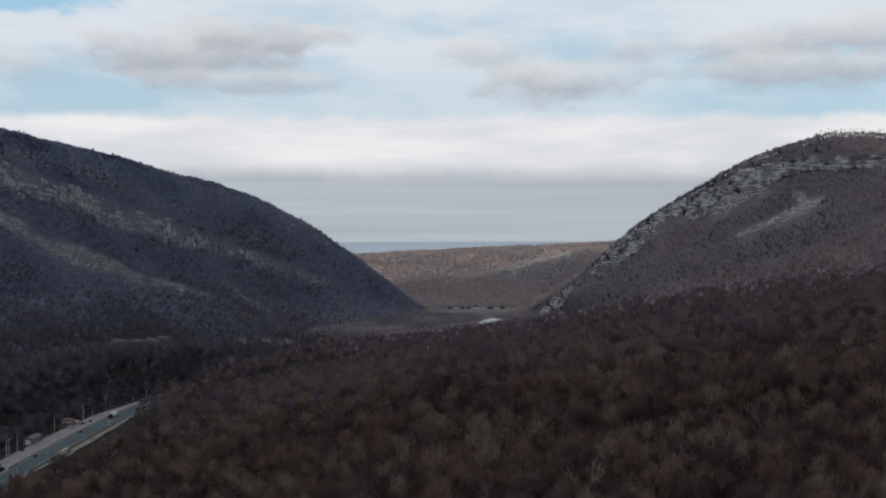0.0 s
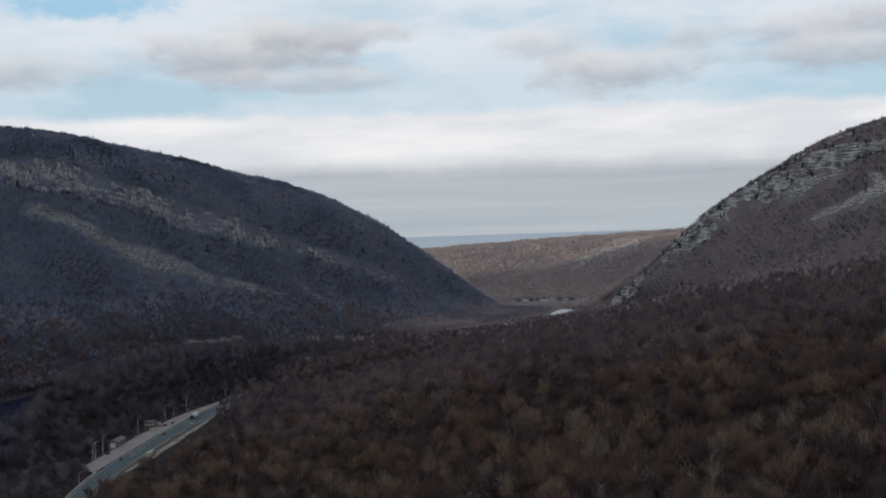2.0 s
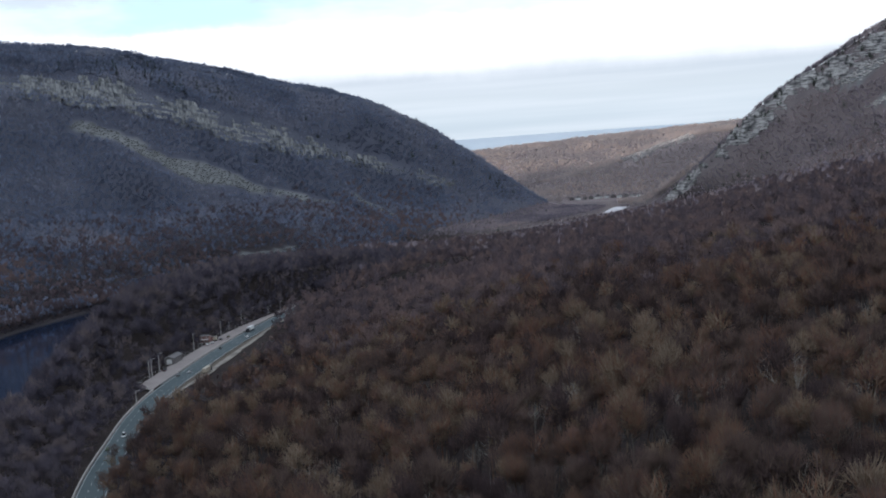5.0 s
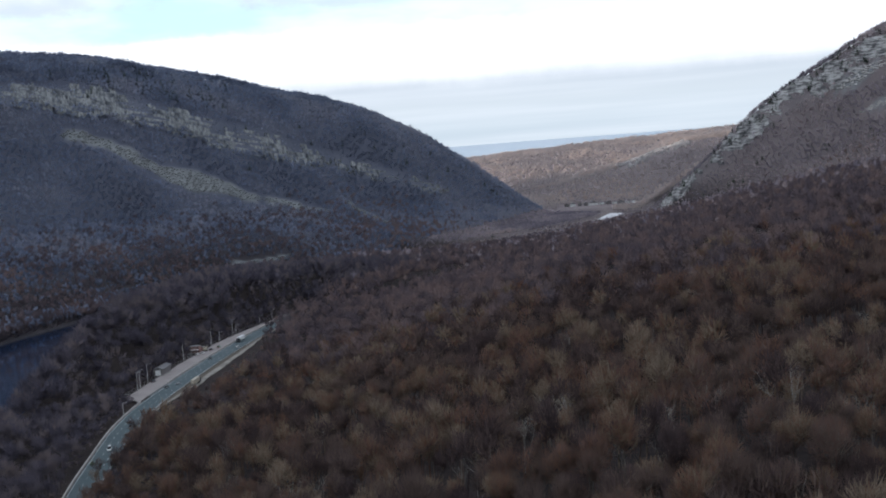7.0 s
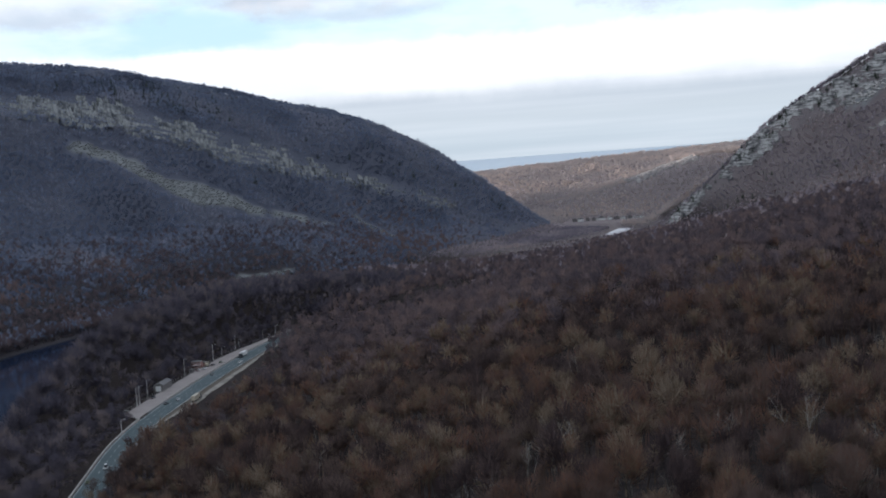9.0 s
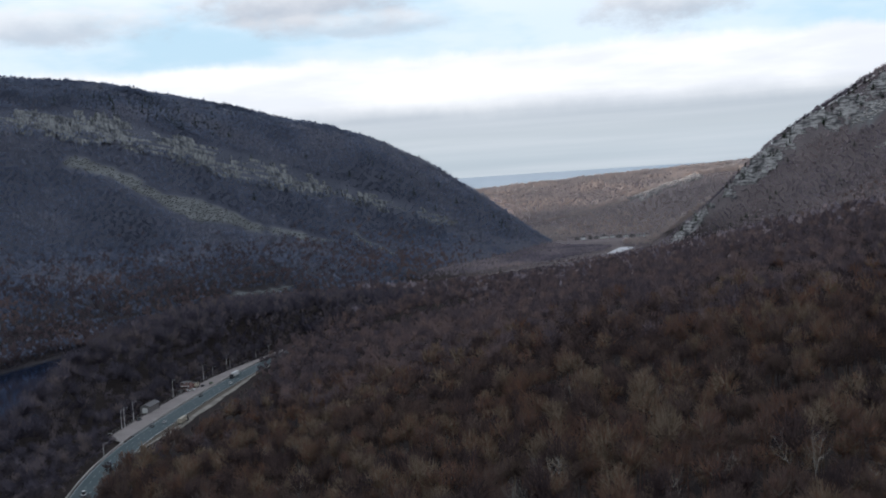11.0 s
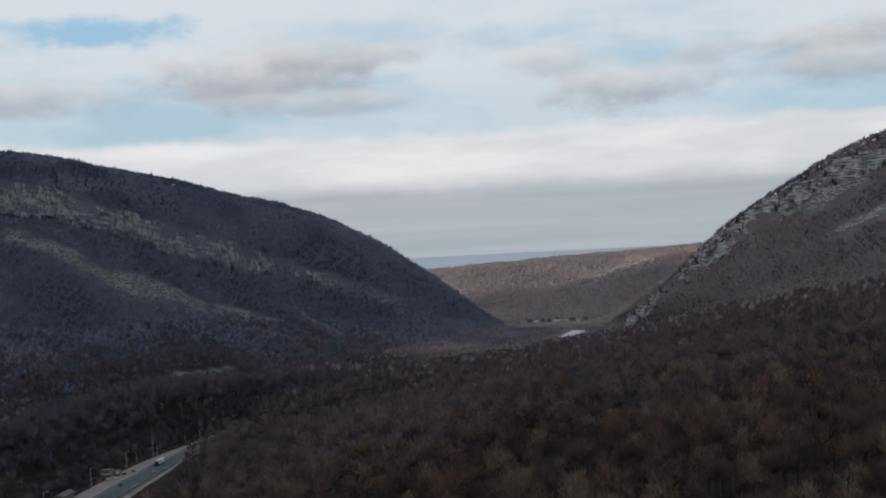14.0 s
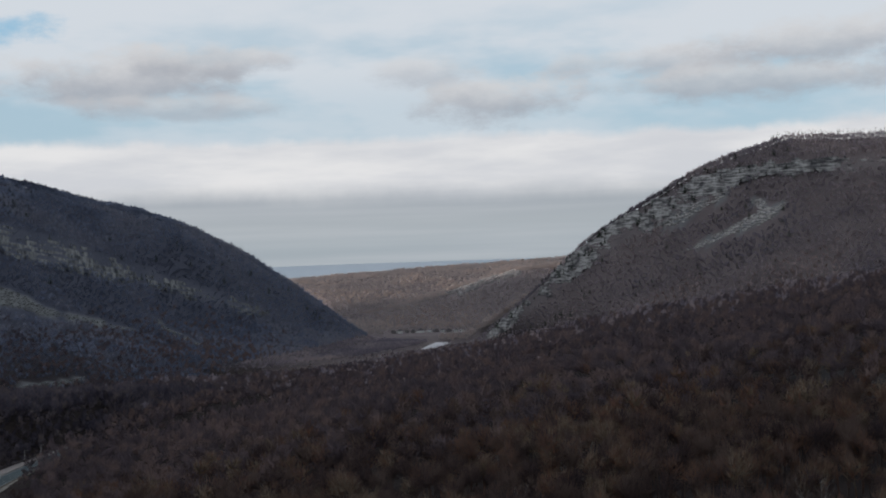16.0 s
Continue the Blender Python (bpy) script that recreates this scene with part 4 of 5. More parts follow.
def build_cliffs():
    """Ledges of broken rock: blocks with chipped corners, in courses along the slope."""
    def blocks(name, label, x, y, heading, mat, wide, high, dip, lift=0.22):
        z = ground_height(x, y)
        n = len(x)
        w, d, h = rng.uniform(*wide, n), rng.uniform(3, 6, n), rng.uniform(*high, n)
        base = np.array([[-1, -1, -1], [1, -1, -1], [1, 1, -1], [-1, 1, -1], [-1, -1, 1], [1, -1, 1], [1, 1, 1], [-1, 1, 1]], float)
        v = base[None] * 0.5 * np.stack([w, d, h], 1)[:, None] * rng.uniform(0.84, 1.1, (n, 8, 3))
        a = heading + rng.normal(0, 0.16, n)
        c, s = np.cos(a)[:, None], np.sin(a)[:, None]
        vx, vy = v[:, :, 0] * c - v[:, :, 1] * s, v[:, :, 0] * s + v[:, :, 1] * c
        v = np.stack([vx + x[:, None], vy + y[:, None], v[:, :, 2] + v[:, :, 0] * dip(x, y)[:, None] + z[:, None] + (h * lift)[:, None]], 2).reshape(-1, 3)
        q = np.array([[0, 3, 2, 1], [4, 5, 6, 7], [0, 1, 5, 4], [1, 2, 6, 5], [2, 3, 7, 6], [3, 0, 4, 7]])
        me = mesh_from(name, v, (q[None] + (np.arange(n) * 8)[:, None, None]).reshape(-1, 4), [mat])
        tagged(new(name, me), label, "cliff", kind="stuff")

    def beds(name, label, x, y, along, mat, rise, dip, open_, lift):
        """A face of layered rock: the slope cut into steps, with upright joints; it goes under the soil where the woods have grown over it."""
        ny, nx = x.shape
        z = ground_height(x.ravel(), y.ravel()).reshape(x.shape)
        tilt = dip * along
        b = z - tilt + 16 * (vnoise(along, z, 55, 32) - 0.5) + 5 * (vnoise(along, z, 13, 35) - 0.5)
        level = np.floor(b / rise)
        for wide, k in ((4.2, 0.30), (11.0, 0.42), (27.0, 0.5)):
            b = b + k * rise * (lattice(np.floor(along / wide + 0.37 * level), level, int(wide)) - 0.5)
        level = np.floor(b / rise)
        f = b / rise - level
        cut = (level + 0.12 * f + 0.88 * sstep(f, 0.60, 0.80)) * rise
        zz = cut + tilt + lift + 0.5 * (lattice(np.floor(along / 2.4), level, 5) - 0.5)
        zz = np.where(open_(along, z), zz, z - 7)
        me = mesh_from(name, np.stack([x.ravel(), y.ravel(), zz.ravel()], 1), grid_faces(nx, ny), [mat])
        tagged(new(name, me), label, "cliff", kind="stuff")

    us = np.arange(312, 1420, 2.1)
    rows = np.linspace(-0.12, 1.12, 58)[:, None]
    hi, lo = np.interp(us, BAND_U, BAND_HI), np.interp(us, BAND_U, BAND_LO)
    v = (hi + (lo - hi) * rows) * (60 + 0.78 * us)
    uu = us + 0 * v

    def band_open(u, z):
        w = rows + 0 * u
        patch = 0.5 * vnoise(u, z, 48, 77) + 0.3 * vnoise(u, z, 15, 76) + 0.2 * vnoise(u, z * 0.4, 7, 75)
        return patch > 0.405 + 0.42 * np.clip(np.abs(w - 0.58) - 0.30, 0, None) + 0.06 * (w < 0.35)

    beds("rock_band", "weathered grey rock band across the wooded mountain", L_TOE[0] + uu * L_DIR[0] + v * L_OUT[0], L_TOE[1] + uu * L_DIR[1] + v * L_OUT[1], uu, M_ROCK, 8.5, 0.2, band_open, 3.0)
    xs = np.arange(168, 1000, 2.3)
    rc = curve(xs, R_X, R_Z)
    top, low = np.interp(xs, LEDGE_X, LEDGE_HI), np.interp(xs, LEDGE_X, LEDGE_LO)
    s_hi, s_lo = [np.interp(-f, [-k for k in R_F], R_S) * np.interp(xs, R_WX, R_W) for f in (top, low)]
    rows = np.linspace(-0.06, 1.12, 50)[:, None]
    yy = curve(xs, R_X, R_Y) - (s_hi + (s_lo - s_hi) * rows)
    xx = xs + 0 * yy

    def ledge_open(x, z):
        w = rows + 0 * x
        patch = 0.45 * vnoise(x, z, 44, 78) + 0.3 * vnoise(x, z, 14, 74) + 0.25 * vnoise(x * 0.5, z, 6, 73)
        return patch > 0.435 + 0.5 * np.clip(np.abs(w - 0.55) - 0.34, 0, None) + 0.05 * (x < 330)

    beds("rock_ledges", "layered grey rock ledges near the mountain top", xx, yy, xx, M_LEDGE, 5.2, 0.10, ledge_open, 3.4)
    x, y = scatter(-900, 700, 1550, 2300, 2.9, lambda x, y: in_view(x, y) & (stone_cover(x, y, ground_height(x, y)) > 0.5) & (rng.uniform(0, 1, len(x)) < 0.7))
    east = x > 0
    blocks("rock_slide", "pale slide of broken stone on the wooded slope", x[east], y[east], 0.2, M_SLIDE, (2.2, 4.6), (0.9, 2.0), lambda x, y: 0.1 + 0 * x)
    x, y = x[~east], y[~east]
    blocks("scree", "grey slides of broken stone between the trees", x, y, 0.2, M_SCREE, (1.8, 4.2), (0.5, 1.1), lambda x, y: 0.1 + 0 * x)
    x, y = scatter(150, 335, 2950, 3500, 6, lambda x, y: (np.abs(ground_height(x, y) - 77 - 0.285 * (x - 172)) < 5) & (0.5 * vnoise(x, y, 40, 79) + 0.5 * vnoise(x, y, 12, 80) > 0.57))
    blocks("far_rock_ledge", "small rock ledge on the hill beyond the gap", x, y, 0.1, M_ROCK_DARK, (4, 10), (4, 10), lambda x, y: 0.12 + 0 * x)


build_cliffs()


def build_far_ridge():
    """The ridge line at the edge of sight, with haze put into its blue."""
    xs = np.arange(-2200, 2600, 60.0)
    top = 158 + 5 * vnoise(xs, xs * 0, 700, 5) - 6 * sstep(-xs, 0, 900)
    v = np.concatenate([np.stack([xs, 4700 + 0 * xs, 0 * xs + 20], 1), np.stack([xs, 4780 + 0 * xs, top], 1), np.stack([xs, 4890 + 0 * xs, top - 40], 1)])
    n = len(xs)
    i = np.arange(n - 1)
    m = spots("hazed_ridge", srgb(160, 174, 186), srgb(170, 182, 192), 0.002)
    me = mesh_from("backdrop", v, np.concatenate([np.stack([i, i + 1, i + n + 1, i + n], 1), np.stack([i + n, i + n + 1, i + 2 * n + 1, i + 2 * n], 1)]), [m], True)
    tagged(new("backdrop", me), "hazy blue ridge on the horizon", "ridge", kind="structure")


build_far_ridge()

# ---------------------------------------------------------------- the road


def ribbon(name, y0, y1, q0, q1, z, mat, thick=0.3, stepping=8.0):
    """A strip along the road between two distances from the kerb (numbers, or numbers that go with y)."""
    ys = np.arange(y0, y1 + 0.1, stepping)
    kx = curve(ys, ROAD_Y, ROAD_X)
    sl = (curve(ys + 5, ROAD_Y, ROAD_X) - curve(ys - 5, ROAD_Y, ROAD_X)) / 10
    nx, ny = 1 / np.sqrt(1 + sl**2), -sl / np.sqrt(1 + sl**2)
    a = q0(ys) if callable(q0) else q0 + 0 * ys
    b = q1(ys) if callable(q1) else q1 + 0 * ys
    z = z + 0 * ys
    rows = [np.stack([kx + nx * q, ys + ny * q, zz], 1) for q, zz in ((a, z), (b, z), (b, z - thick), (a, z - thick))]
    n = len(ys)
    i = np.arange(n - 1)
    f = [np.stack([i + p * n, i + r * n, i + 1 + r * n, i + 1 + p * n], 1) for p, r in ((0, 1), (1, 2), (2, 3), (3, 0))]
    f.append(np.array([[0, n, 2 * n, 3 * n], [n - 1, 4 * n - 1, 3 * n - 1, 2 * n - 1]]))
    return mesh_from(name, np.concatenate(rows), np.concatenate(f), [mat])


road = tagged(new("road", ribbon("road", 250, 1166, 0, LANES, ROAD_Z, M_ASPHALT)), "grey-green asphalt highway curving below the slope", "road", kind="structure")
tagged(new("pavement", ribbon("apron", 778, 1230, lambda y: -apron_width(y), -2.2, ROAD_Z + 0.02, M_CONCRETE)), "pale concrete apron beside the highway", "pavement", kind="structure")
tagged(new("pavement", ribbon("separator", 800, 1230, -2.2, 0, ROAD_Z + 0.01, spots("dark_shoulder", (0.06, 0.065, 0.065), (0.1, 0.1, 0.1), 0.2))), "dark shoulder between apron and highway", "pavement", kind="structure")
def verge_width(y):
    return np.interp(y, [690, 760, 820, 960, 1040, 1200], [1.0, 2.5, 9, 8, 3, 2])


M_DIRT = spots("brown_dirt", (0.055, 0.046, 0.036), (0.105, 0.088, 0.068), 0.15, fine=9)
tagged(new("pavement", ribbon("shoulder", 690, 1200, LANES, lambda y: LANES + verge_width(y) * 0.52, ROAD_Z + 0.01, M_DIRT)), "brown dirt shoulder of the highway", "pavement", kind="structure")
tagged(new("pavement", ribbon("verge", 690, 1200, lambda y: LANES + verge_width(y) * 0.52, lambda y: LANES + verge_width(y) * (0.84 + 0.34 * vnoise(y, 0 * y, 26, 15)), ROAD_Z + 0.016, M_GRAVEL, stepping=4.0)), "pale loose gravel along the dirt shoulder", "pavement", kind="structure")


def along_road(y, q, z=ROAD_Z):
    """A pose beside the road, facing up it: at y, q metres from the kerb."""
    a = np.array([y], float)
    sl = float((curve(a + 5, ROAD_Y, ROAD_X) - curve(a - 5, ROAD_Y, ROAD_X))[0]) / 10
    kx = float(curve(a, ROAD_Y, ROAD_X)[0])
    k = 1 / math.sqrt(1 + sl * sl)
    return Matrix.LocRotScale((kx + k * q, y - sl * k * q, z), Euler((0, 0, -math.atan(sl))), None)


def add_box(bm, size, at, bevel=0.0, taper=None):
    """A box on its base centre, with softened edges; taper narrows its top (x, y)."""
    r = bmesh.ops.create_cube(bm, size=1.0)
    for v in r["verts"]:
        t = taper if taper and v.co.z > 0 else (1, 1)
        v.co = Vector((v.co.x * size[0] * t[0] + at[0], v.co.y * size[1] * t[1] + at[1], (v.co.z + 0.5) * size[2] + at[2]))
    if bevel:
        edges = {e for v in r["verts"] for e in v.link_edges}
        bmesh.ops.bevel(bm, geom=list(edges), offset=bevel, segments=1, affect="EDGES")


def add_tube(bm, a, b, ra, rb, sides=8):
    a, b = Vector(a), Vector(b)
    r = bmesh.ops.create_cone(bm, cap_ends=True, segments=sides, radius1=ra, radius2=rb, depth=(b - a).length)
    bmesh.ops.transform(bm, verts=r["verts"], matrix=Matrix.Translation((a + b) / 2) @ (b - a).to_track_quat("Z", "Y").to_matrix().to_4x4())


def shape(name, mat, *boxes, tubes=()):
    bm = bmesh.new()
    for b in boxes:
        add_box(bm, *b)
    for t_ in tubes:
        add_tube(bm, *t_)
    me = bpy.data.meshes.new(name)
    bm.to_mesh(me)
    bm.free()
    me.materials.append(mat)
    return me


def plain(name, c, rough=0.5, metal=0.0):
    return spots(name, tuple(v * 0.9 for v in c), tuple(min(1, v * 1.1) for v in c), 0.8, rough, metal)


M_WALL = plain("pale_wall", (0.16, 0.15, 0.145), 0.85)
M_SIDING = plain("dark_siding", (0.13, 0.12, 0.12), 0.85)
M_ROOF = plain("grey_roof", (0.125, 0.12, 0.12), 0.7)
M_BRICK = spots("red_brick", (0.21, 0.125, 0.112), (0.30, 0.18, 0.16), 0.8)
M_GLASS = plain("dark_glass", (0.02, 0.025, 0.03), 0.1)
M_STEEL = plain("steel", (0.35, 0.35, 0.35), 0.45, 0.7)
M_POLE = plain("pole_paint", (0.48, 0.47, 0.46), 0.5)
M_LAMP = plain("lamp_glass", (0.6, 0.6, 0.58), 0.3)
M_RUBBER = plain("rubber", (0.02, 0.02, 0.02), 0.9)
M_BARRIER = spots("barrier_concrete", (0.26, 0.24, 0.22), (0.38, 0.36, 0.33), 0.25)
M_RED_LIGHT = plain("tail_lamp", (0.35, 0.02, 0.02), 0.3)
M_HEAD = plain("head_lamp", (0.7, 0.7, 0.66), 0.2)
M_DARK = plain("dark_paint", (0.03, 0.033, 0.038), 0.35)
M_WHITE = plain("white_paint", (0.62, 0.62, 0.6), 0.4)

# lane lines: two solid edges and two rows of dashes, each dash a piece of paint on the road
part("edge_line", ribbon("edge_line", 250, 1162, 0.55, 0.85, ROAD_Z + 0.012, M_PAINT, 0.01), road, "solid white edge line")
part("edge_line", ribbon("edge_line", 250, 1162, LANES - 0.95, LANES - 0.65, ROAD_Z + 0.012, M_PAINT, 0.01), road, "solid white edge line")
dash = shape("lane_dash", M_PAINT, ((0.24, 3.4, 0.012), (0, 0, 0)))
for q in (4.7, 8.8):
    for k in range(int((1160 - 480) / 12)):
        ob = part("lane_dash", dash, road)
        ob.matrix_basis = along_road(480 + 12 * k, q, ROAD_Z + 0.004)

# the parapet on the river side, and the low wall between apron and lanes
wall = tagged(new("parapet_wall", ribbon("parapet_wall", 300, 786, -0.7, -0.15, ROAD_Z + 0.95, M_BARRIER, 1.5)), "pale concrete parapet along the highway edge", "wall", kind="structure")
part("coping", ribbon("coping", 300, 786, -0.8, -0.05, ROAD_Z + 1.08, M_BARRIER, 0.13), wall)
tagged(new("median_barrier", ribbon("median_barrier", 842, 1230, -1.5, -1.05, ROAD_Z + 0.85, M_BARRIER, 1.0)), "low concrete barrier between apron and highway lanes", "barrier", kind="structure")


def guard_rail(y0, y1, q, label):
    ys = np.arange(y0, y1, 4.0)
    rail = tagged(new("guard_rail", ribbon("guard_rail", y0, y1, q, q + 0.09, ROAD_Z + 0.75, M_STEEL, 0.32)), label, "guard rail")
    post = shape("post", M_STEEL, ((0.15, 0.15, 0.8), (0, 0, 0)))
    for yy in ys:
        part("post", post, rail).matrix_basis = along_road(float(yy), q + 0.16, ROAD_Z - 0.05)


guard_rail(700, 1000, LANES + 0.6, "galvanised steel guard rail beside the gravel verge")


def back_fence():
    ys = np.arange(786, 1180, 6.0)
    fence = tagged(new("fence"), "grey wire fence along the back of the apron", "fence")
    post = shape("post", M_STEEL, tubes=(((0, 0, 0), (0, 0, 2.2), 0.06, 0.06, 5),))
    for yy in ys:
        part("post", post, fence).matrix_basis = along_road(float(yy), -float(apron_width(np.array([yy]))[0]) - 0.6, ROAD_Z - 0.3)
    for z in (0.5, 1.9):
        part("rail", ribbon("rail", 786, 1178, lambda y: -apron_width(y) - 0.63, lambda y: -apron_width(y) - 0.57, ROAD_Z + z, M_STEEL, 0.08), fence)


back_fence()


def street_lamp(h):
    top = new("street_lamp")
    part("base", shape("base", M_BARRIER, ((0.7, 0.7, 0.6), (0, 0, -0.2), 0.06)), top)
    part("pole", shape("pole", M_POLE, tubes=(((0, 0, 0.3), (0, 0, h - 0.15), 0.22, 0.15, 8),)), top)
    part("arm", shape("arm", M_POLE, tubes=(((0, 0, h - 0.3), (1.9, 0, h), 0.07, 0.06, 6),)), top)
    head = part("lamp_head", shape("lamp_head", M_POLE, ((0.95, 0.42, 0.22), (2.2, 0, h - 0.1), 0.05)), top)
    part("lens", shape("lens", M_LAMP, ((0.6, 0.32, 0.06), (2.25, 0, h - 0.16))), head)
    return tagged(top, "tall grey steel street lamp beside the apron", "street lamp", "lamps along the apron")


tall, short = street_lamp(12.0), street_lamp(7.0)
tall.matrix_basis = along_road(822, -14.6)
short.matrix_basis = along_road(747, -2.4)
for yy, q in ((830, -15.4), (852, -17.0), (936, -17.2), (1006, -17.0), (1058, -15.6)):
    copy_thing(tall, along_road(yy, q))
for yy, q in ((1064, -14.8), (1028, -17.0), (1150, -11.5), (1120, -12.6)):
    copy_thing(short, along_road(yy, q))


def gable_roof(name, w, d, z, rise, over, mat):
    bm = bmesh.new()
    x, y = w / 2 + over, d / 2 + over
    lo = [bm.verts.new(c) for c in ((-x, -y, z), (x, -y, z), (x, y, z), (-x, y, z))]
    hi = [bm.verts.new(c) for c in ((0, -y, z + rise), (0, y, z + rise))]
    for f in ((lo[0], lo[1], hi[0]), (lo[1], lo[2], hi[1], hi[0]), (lo[2], lo[3], hi[1]), (lo[3], lo[0], hi[0], hi[1]), tuple(reversed(lo))):
        bm.faces.new(f)
    me = bpy.data.meshes.new(name)
    bm.to_mesh(me)
    bm.free()
    me.materials.append(mat)
    return me


def shed():
    """The long store shed: pale end wall with a roller door, dark sides, low pitched roof."""
    top = new("maintenance_shed")
    w, d, h = 6.4, 20.0, 4.0
    part("base", shape("base", M_BARRIER, ((w + 0.3, d + 0.3, 0.4), (0, 0, -0.2), 0.04)), top)
    part("wall", shape("wall", M_SIDING, ((w, d, h), (0, 0, 0.2))), top, "dark side walls")
    end = part("end_wall", shape("end_wall", M_WALL, ((w + 0.1, 0.25, h + 0.02), (0, -d / 2 - 0.1, 0.2))), top, "pale end wall")
    part("roller_door", shape("roller_door", M_WHITE, ((3.4, 0.12, 3.2), (0, -d / 2 - 0.26, 0.25), 0.03)), end)
    part("roof", gable_roof("roof", w, d, h + 0.2, 1.3, 0.5, M_ROOF), top, "light grey pitched roof")
    door = shape("side_door", M_WALL, ((0.1, 2.6, 2.6), (w / 2 + 0.05, 0, 0.25), 0.02))
    for yy in (-6, -1.5, 3.5):
        part("side_door", door, top).location = (0, yy, 0)
    return tagged(top, "long dark shed with pale end and grey roof", "shed")


shed().matrix_basis = along_road(886, -17.2)


def brick_house():
    """The red two-storey post with a flat roof and a lower wing."""
    top = new("toll_house")
    part("base", shape("base", M_BARRIER, ((9.4, 8.4, 0.4), (0, 0, -0.2), 0.04)), top)
    part("wall", shape("wall", M_BRICK, ((9, 8, 6.0), (0, 0, 0.2), 0.03)), top, "red brick walls")
    part("roof", shape("roof", M_ROOF, ((9.7, 8.7, 0.35), (0, 0, 6.2), 0.05)), top, "flat pale roof slab")
    part("wing", shape("wing", M_BRICK, ((6, 7, 4.0), (3.0, 7.2, 0.1), 0.03)), top, "lower red wing")
    part("wing_roof", shape("wing_roof", M_ROOF, ((6.6, 7.4, 0.3), (3.0, 7.3, 4.1), 0.04)), top)
    part("canopy", shape("canopy", M_WHITE, ((8.2, 2.6, 0.25), (0.2, -5.2, 3.1), 0.04)), top, "white canopy slab")
    post = shape("canopy_post", M_STEEL, tubes=(((0, 0, 0), (0, 0, 3.1), 0.09, 0.09, 6),))
    for x in (-3.4, 3.6):
        part("canopy_post", post, top).location = (x, -6.2, 0)
    frame_me = shape("window", M_WHITE, ((1.5, 0.12, 1.4), (0, 0, 0), 0.02))
    pane = shape("pane", M_GLASS, ((1.25, 0.06, 1.15), (0, -0.06, 0.12)))
    for x in (-3, 0, 3):
        for z in (1.2, 4.2):
            wnd = part("window", frame_me, top)
            wnd.location = (x, -4.03, z)
            part("pane", pane, wnd)
    part("door", shape("door", M_GLASS, ((0.12, 1.1, 2.1), (4.54, -1.5, 0.2), 0.02)), top)
    return tagged(top, "red brick toll house with flat pale roof", "building")


brick_house().matrix_basis = along_road(972, -19.0) @ Matrix.Diagonal((0.76, 0.76, 0.76, 1))


def kiosk():
    top = new("kiosk")
    part("wall", shape("wall", M_WALL, ((2.2, 2.2, 2.5), (0, 0, 0), 0.03)), top)
    part("roof", shape("roof", M_ROOF, ((2.7, 2.7, 0.2), (0, 0, 2.5), 0.03)), top)
    part("window", shape("window", M_GLASS, ((1.5, 0.08, 1.0), (0, -1.11, 1.2))), top)
    return tagged(top, "small pale kiosk on the apron", "kiosk", "kiosks on the apron")


box = kiosk()
box.matrix_basis = along_road(948, -16.2)
copy_thing(box, along_road(798, -14.0))


def wheels(top, spots_, r=0.33):
    tyre = shape("tyre", M_RUBBER, tubes=(((-0.11, 0, 0), (0.11, 0, 0), r, r, 14),))
    rim = shape("rim", M_STEEL, tubes=(((-0.12, 0, 0), (0.12, 0, 0), r * 0.6, r * 0.6, 10),))
    for x, y in spots_:
        w = part("wheel", tyre, top)
        w.location = (x, y, r)
        part("rim", rim, w)


def car(name, label, paint, length=4.5, tall=1.45, pickup=False):
    top = new(name)
    part("body", shape("body", paint, ((1.78, length, 0.62), (0, 0, 0.28), 0.12), ((1.7, length * 0.5, 0.12), (0, -length * 0.05, 0.86), 0.05)), top)
    cab = 0.32 if pickup else 0.55
    off = length * (0.08 if pickup else -0.05)
    part("windows", shape("windows", M_GLASS, ((1.62, length * cab, tall - 0.95), (0, off, 0.9), 0.06, (0.84, 0.74))), top)
    part("roof", shape("roof", paint, ((1.34, length * cab * 0.7, 0.06), (0, off, tall - 0.06), 0.02)), top)
    if pickup:
        part("bed", shape("bed", M_DARK, ((1.5, length * 0.36, 0.12), (0, -length * 0.29, 0.9), 0.03)), top)
    for x in (-0.62, 0.62):
        part("headlight", shape("headlight", M_HEAD, ((0.36, 0.08, 0.16), (x, length / 2, 0.6), 0.02)), top)
        part("tail_light", shape("tail_light", M_RED_LIGHT, ((0.3, 0.08, 0.18), (x, -length / 2, 0.65), 0.02)), top)
    part("front_bumper", shape("front_bumper", M_DARK, ((1.7, 0.16, 0.22), (0, length / 2 + 0.02, 0.3), 0.04)), top)
    part("rear_bumper", shape("rear_bumper", M_DARK, ((1.7, 0.16, 0.22), (0, -length / 2 - 0.02, 0.3), 0.04)), top)
    wheels(top, [(x, y) for x in (-0.8, 0.8) for y in (-length * 0.3, length * 0.31)])
    return tagged(top, label, "car")


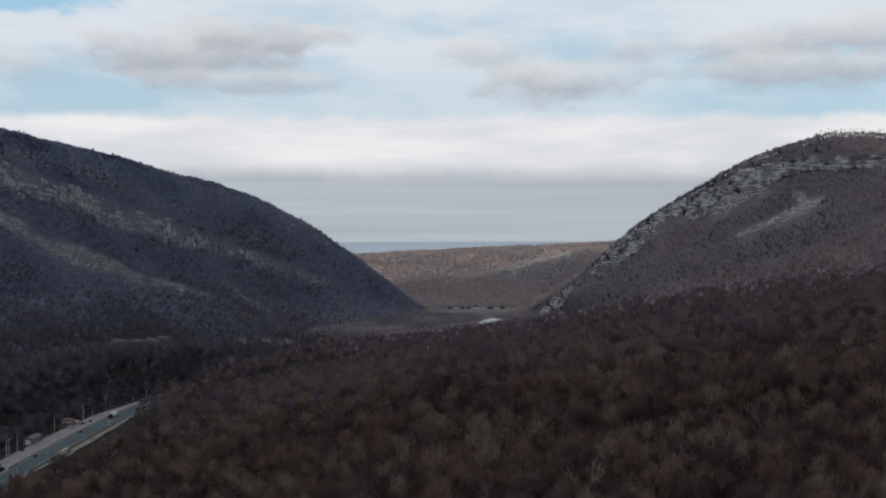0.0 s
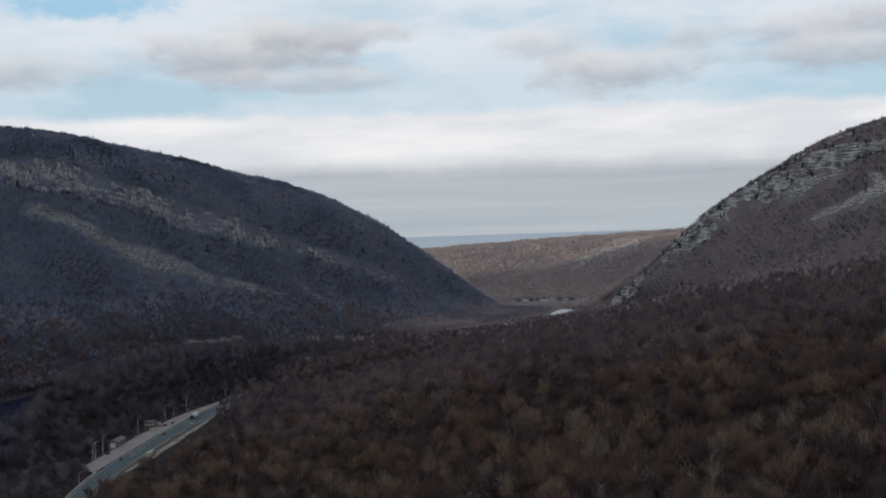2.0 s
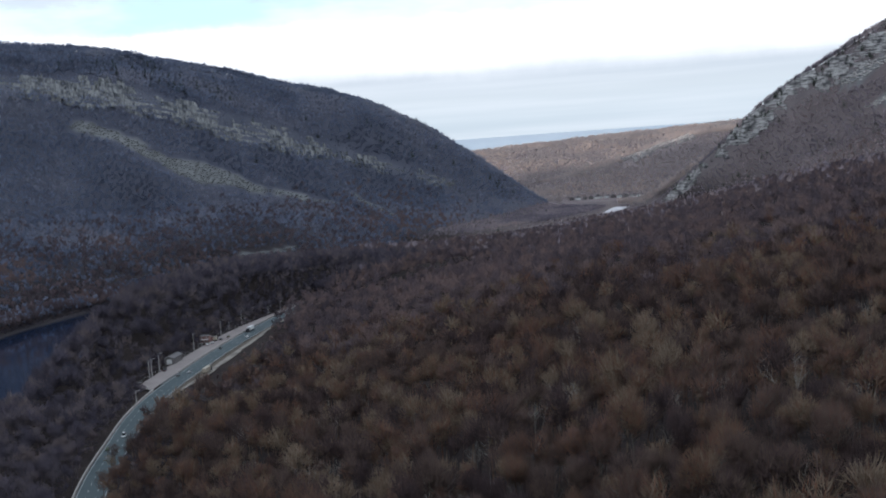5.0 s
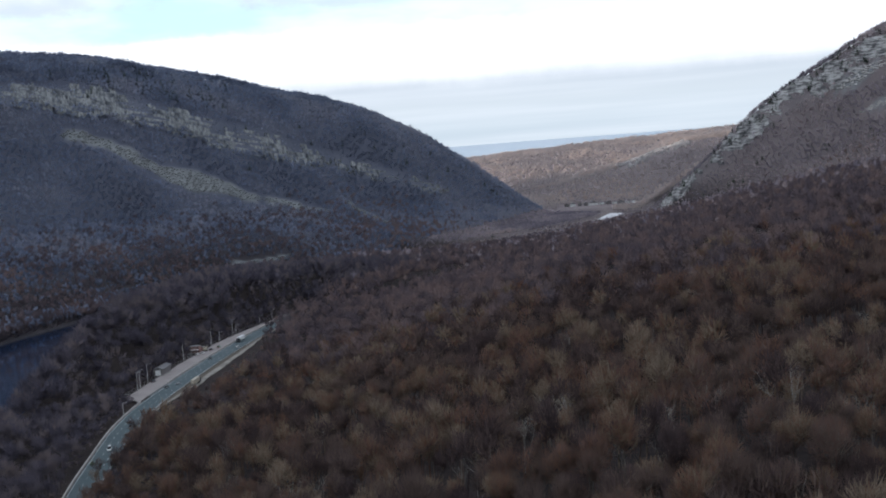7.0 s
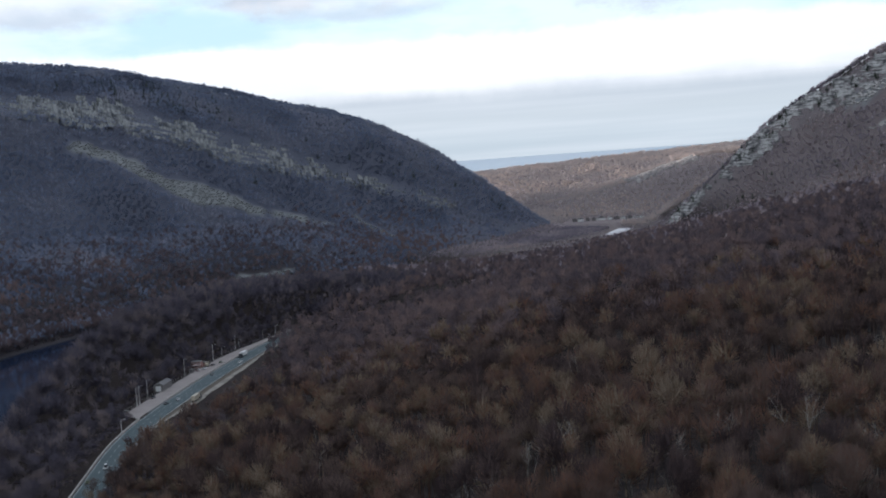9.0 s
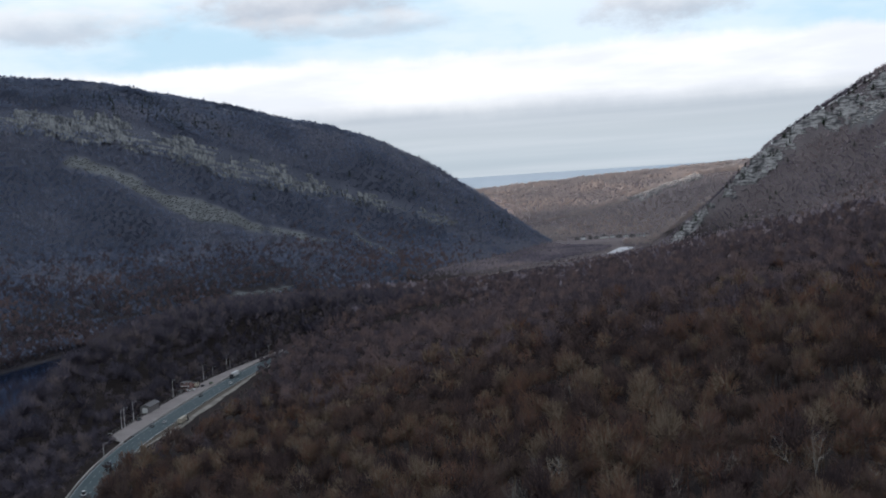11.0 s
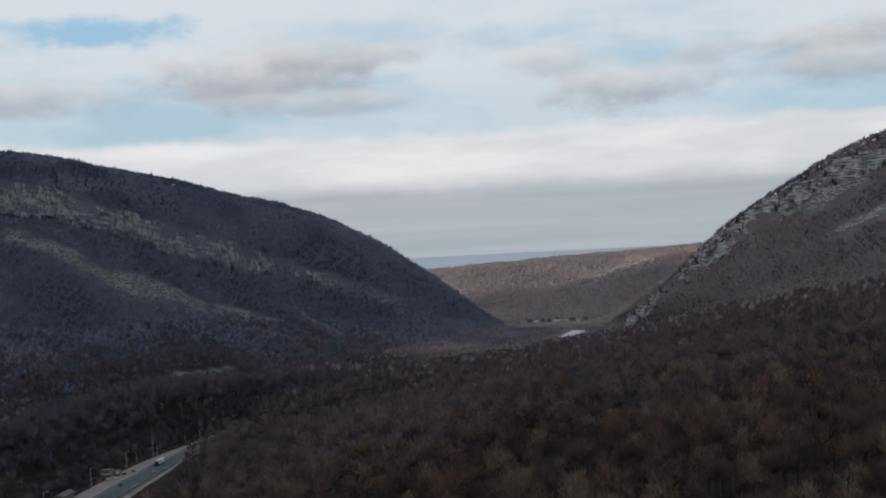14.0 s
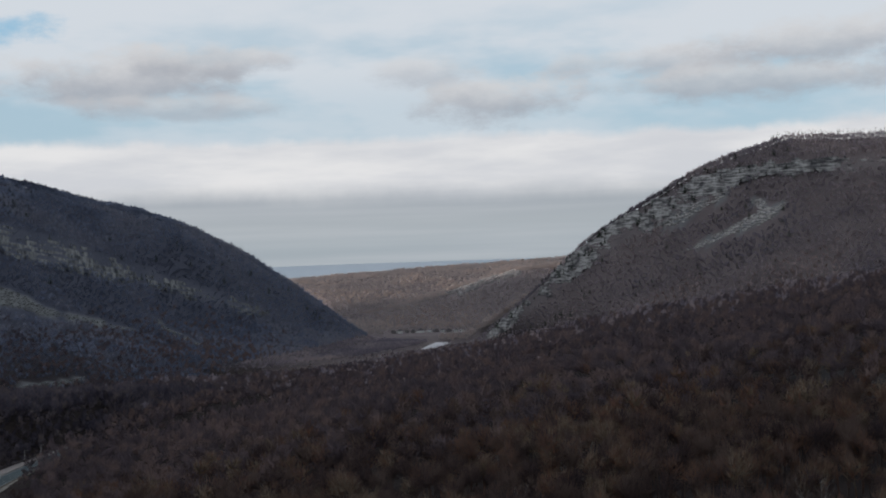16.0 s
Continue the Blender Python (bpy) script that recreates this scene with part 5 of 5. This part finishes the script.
def truck(label, cargo):
    """A tractor with a long trailer."""
    top = new("truck")
    cab = part("cab", shape("cab", M_DARK, ((2.4, 2.4, 2.6), (0, 6.6, 0.6), 0.12), ((2.3, 1.6, 1.1), (0, 8.2, 0.6), 0.15)), top, "dark tractor cab")
    part("windscreen", shape("windscreen", M_GLASS, ((2.1, 0.08, 0.9), (0, 7.82, 2.0))), cab)
    part("trailer", shape("trailer", cargo, ((2.5, 12.5, 2.7), (0, -1.2, 1.2), 0.05)), top, "pale box trailer")
    part("chassis", shape("chassis", M_RUBBER, ((1.0, 15, 0.3), (0, 0.5, 0.85))), top)
    wheels(top, [(x, y) for x in (-1.1, 1.1) for y in (-6.2, -5.0, 4.4, 5.6, 8.0)], 0.5)
    return tagged(top, label, "truck")


def flip(m):
    return m @ Matrix.Rotation(math.pi, 4, "Z")


M_GREEN, M_SILVER, M_BLUE, M_TAN = plain("green_paint", (0.09, 0.14, 0.07), 0.35), plain("silver_paint", (0.4, 0.41, 0.42), 0.3), plain("blue_paint", (0.03, 0.05, 0.09), 0.35), plain("tan_paint", (0.36, 0.32, 0.25), 0.6)
for ob, y, q in (
    (car("pickup_truck", "black and white pickup parked on the apron", M_DARK, 5.4, 1.8, True), 851, -13.2),
    (car("car", "white car parked by the red toll house", M_WHITE), 957, -13.5),
    (car("car", "white car parked under the white canopy", M_WHITE), 962, -10.8),
    (car("car", "dark car standing on the apron", M_DARK), 978, -9.0),
    (car("car", "green car standing on the apron", M_GREEN), 990, -6.5),
):
    ob.matrix_basis = along_road(y, q)
for ob, y, q in (
    (car("car", "dark blue car on the highway lanes", M_BLUE), 722, 6.6),
    (car("van", "white van on the highway", M_WHITE, 5.6, 2.3), 655, 6.8),
    (car("car", "green car on the highway lanes", M_GREEN), 628, 2.7),
    (car("car", "dark car on the highway", M_DARK), 826, 2.7),
    (car("car", "silver car on the highway lanes", M_SILVER), 838, 6.7),
    (car("car", "black car driving on the highway", M_DARK), 934, 3.0),
    (car("car", "white car driving on the highway", M_WHITE), 985, 9.8),
    (truck("dark tractor with a pale box trailer on the highway", M_WHITE), 1018, 3.2),
):
    ob.matrix_basis = flip(along_road(y, q))
tan_truck = truck("truck with tan trailer on the gravel verge", M_TAN)
tan_truck.matrix_basis = along_road(835, LANES + 6.0)


def excavator():
    top = new("excavator")
    body = part("body", shape("body", M_TAN, ((2.4, 3.2, 1.4), (0, 0, 1.0), 0.1), ((1.1, 1.3, 1.2), (-0.5, 0.5, 2.3), 0.08)), top)
    part("cab_window", shape("cab_window", M_GLASS, ((1.0, 0.08, 0.9), (-0.5, 1.16, 2.45))), body)
    for x in (-1.1, 1.1):
        part("track", shape("track", M_RUBBER, ((0.55, 4.0, 0.95), (x, 0, 0), 0.25)), top)
    part("boom", shape("boom", M_TAN, tubes=(((0.5, 1.2, 2.0), (0.5, 3.4, 3.8), 0.22, 0.18, 6), ((0.5, 3.4, 3.8), (0.5, 5.0, 1.6), 0.18, 0.14, 6))), top)
    part("bucket", shape("bucket", M_DARK, ((0.9, 0.8, 0.7), (0.5, 5.0, 0.9), 0.1)), top)
    return tagged(top, "small tan excavator parked on the apron", "excavator")


excavator().matrix_basis = along_road(975, -12.5)

# ---------------------------------------------------------------- the village beyond the gap


def small_house(wall, roof, w, d, h, label):
    top = new("house")
    part("wall", shape("wall", wall, ((w, d, h), (0, 0, -0.5))), top)
    part("roof", gable_roof("roof", w, d, h - 0.5, w * 0.28, 0.4, roof), top)
    pane = shape("window", M_GLASS, ((1.1, 0.08, 1.4), (0, -d / 2 - 0.04, 1.4)))
    for x in (-w * 0.28, w * 0.28):
        part("window", pane, top).location = (x, 0, 0)
    return tagged(top, label, "house", "houses beyond the gap")


for k, (hx, hy, w, d, white) in enumerate(((16, 2908, 9, 9, 0), (29, 2906, 12, 9, 1), (45, 2910, 8, 8, 0), (58, 2912, 9, 8, 0), (74, 2912, 20, 12, 1), (94, 2908, 9, 9, 1), (108, 2906, 11, 9, 0), (122, 2902, 9, 9, 1), (136, 2896, 12, 9, 0), (150, 2890, 9, 9, 1), (165, 2882, 12, 9, 1), (179, 2874, 9, 9, 0), (-40, 2448, 10, 8, 1))):
    house = small_house(M_WHITE if white else M_WALL, M_ROOF if k % 2 else M_SIDING, w, d, 6.0, "white house with a pitched roof" if white else "grey house with a pitched roof")
    house.matrix_basis = Matrix.LocRotScale((hx, hy, float(ground_height(np.array([float(hx)]), np.array([float(hy)]))[0])), Euler((0, 0, rng.uniform(-0.3, 0.3))), None)
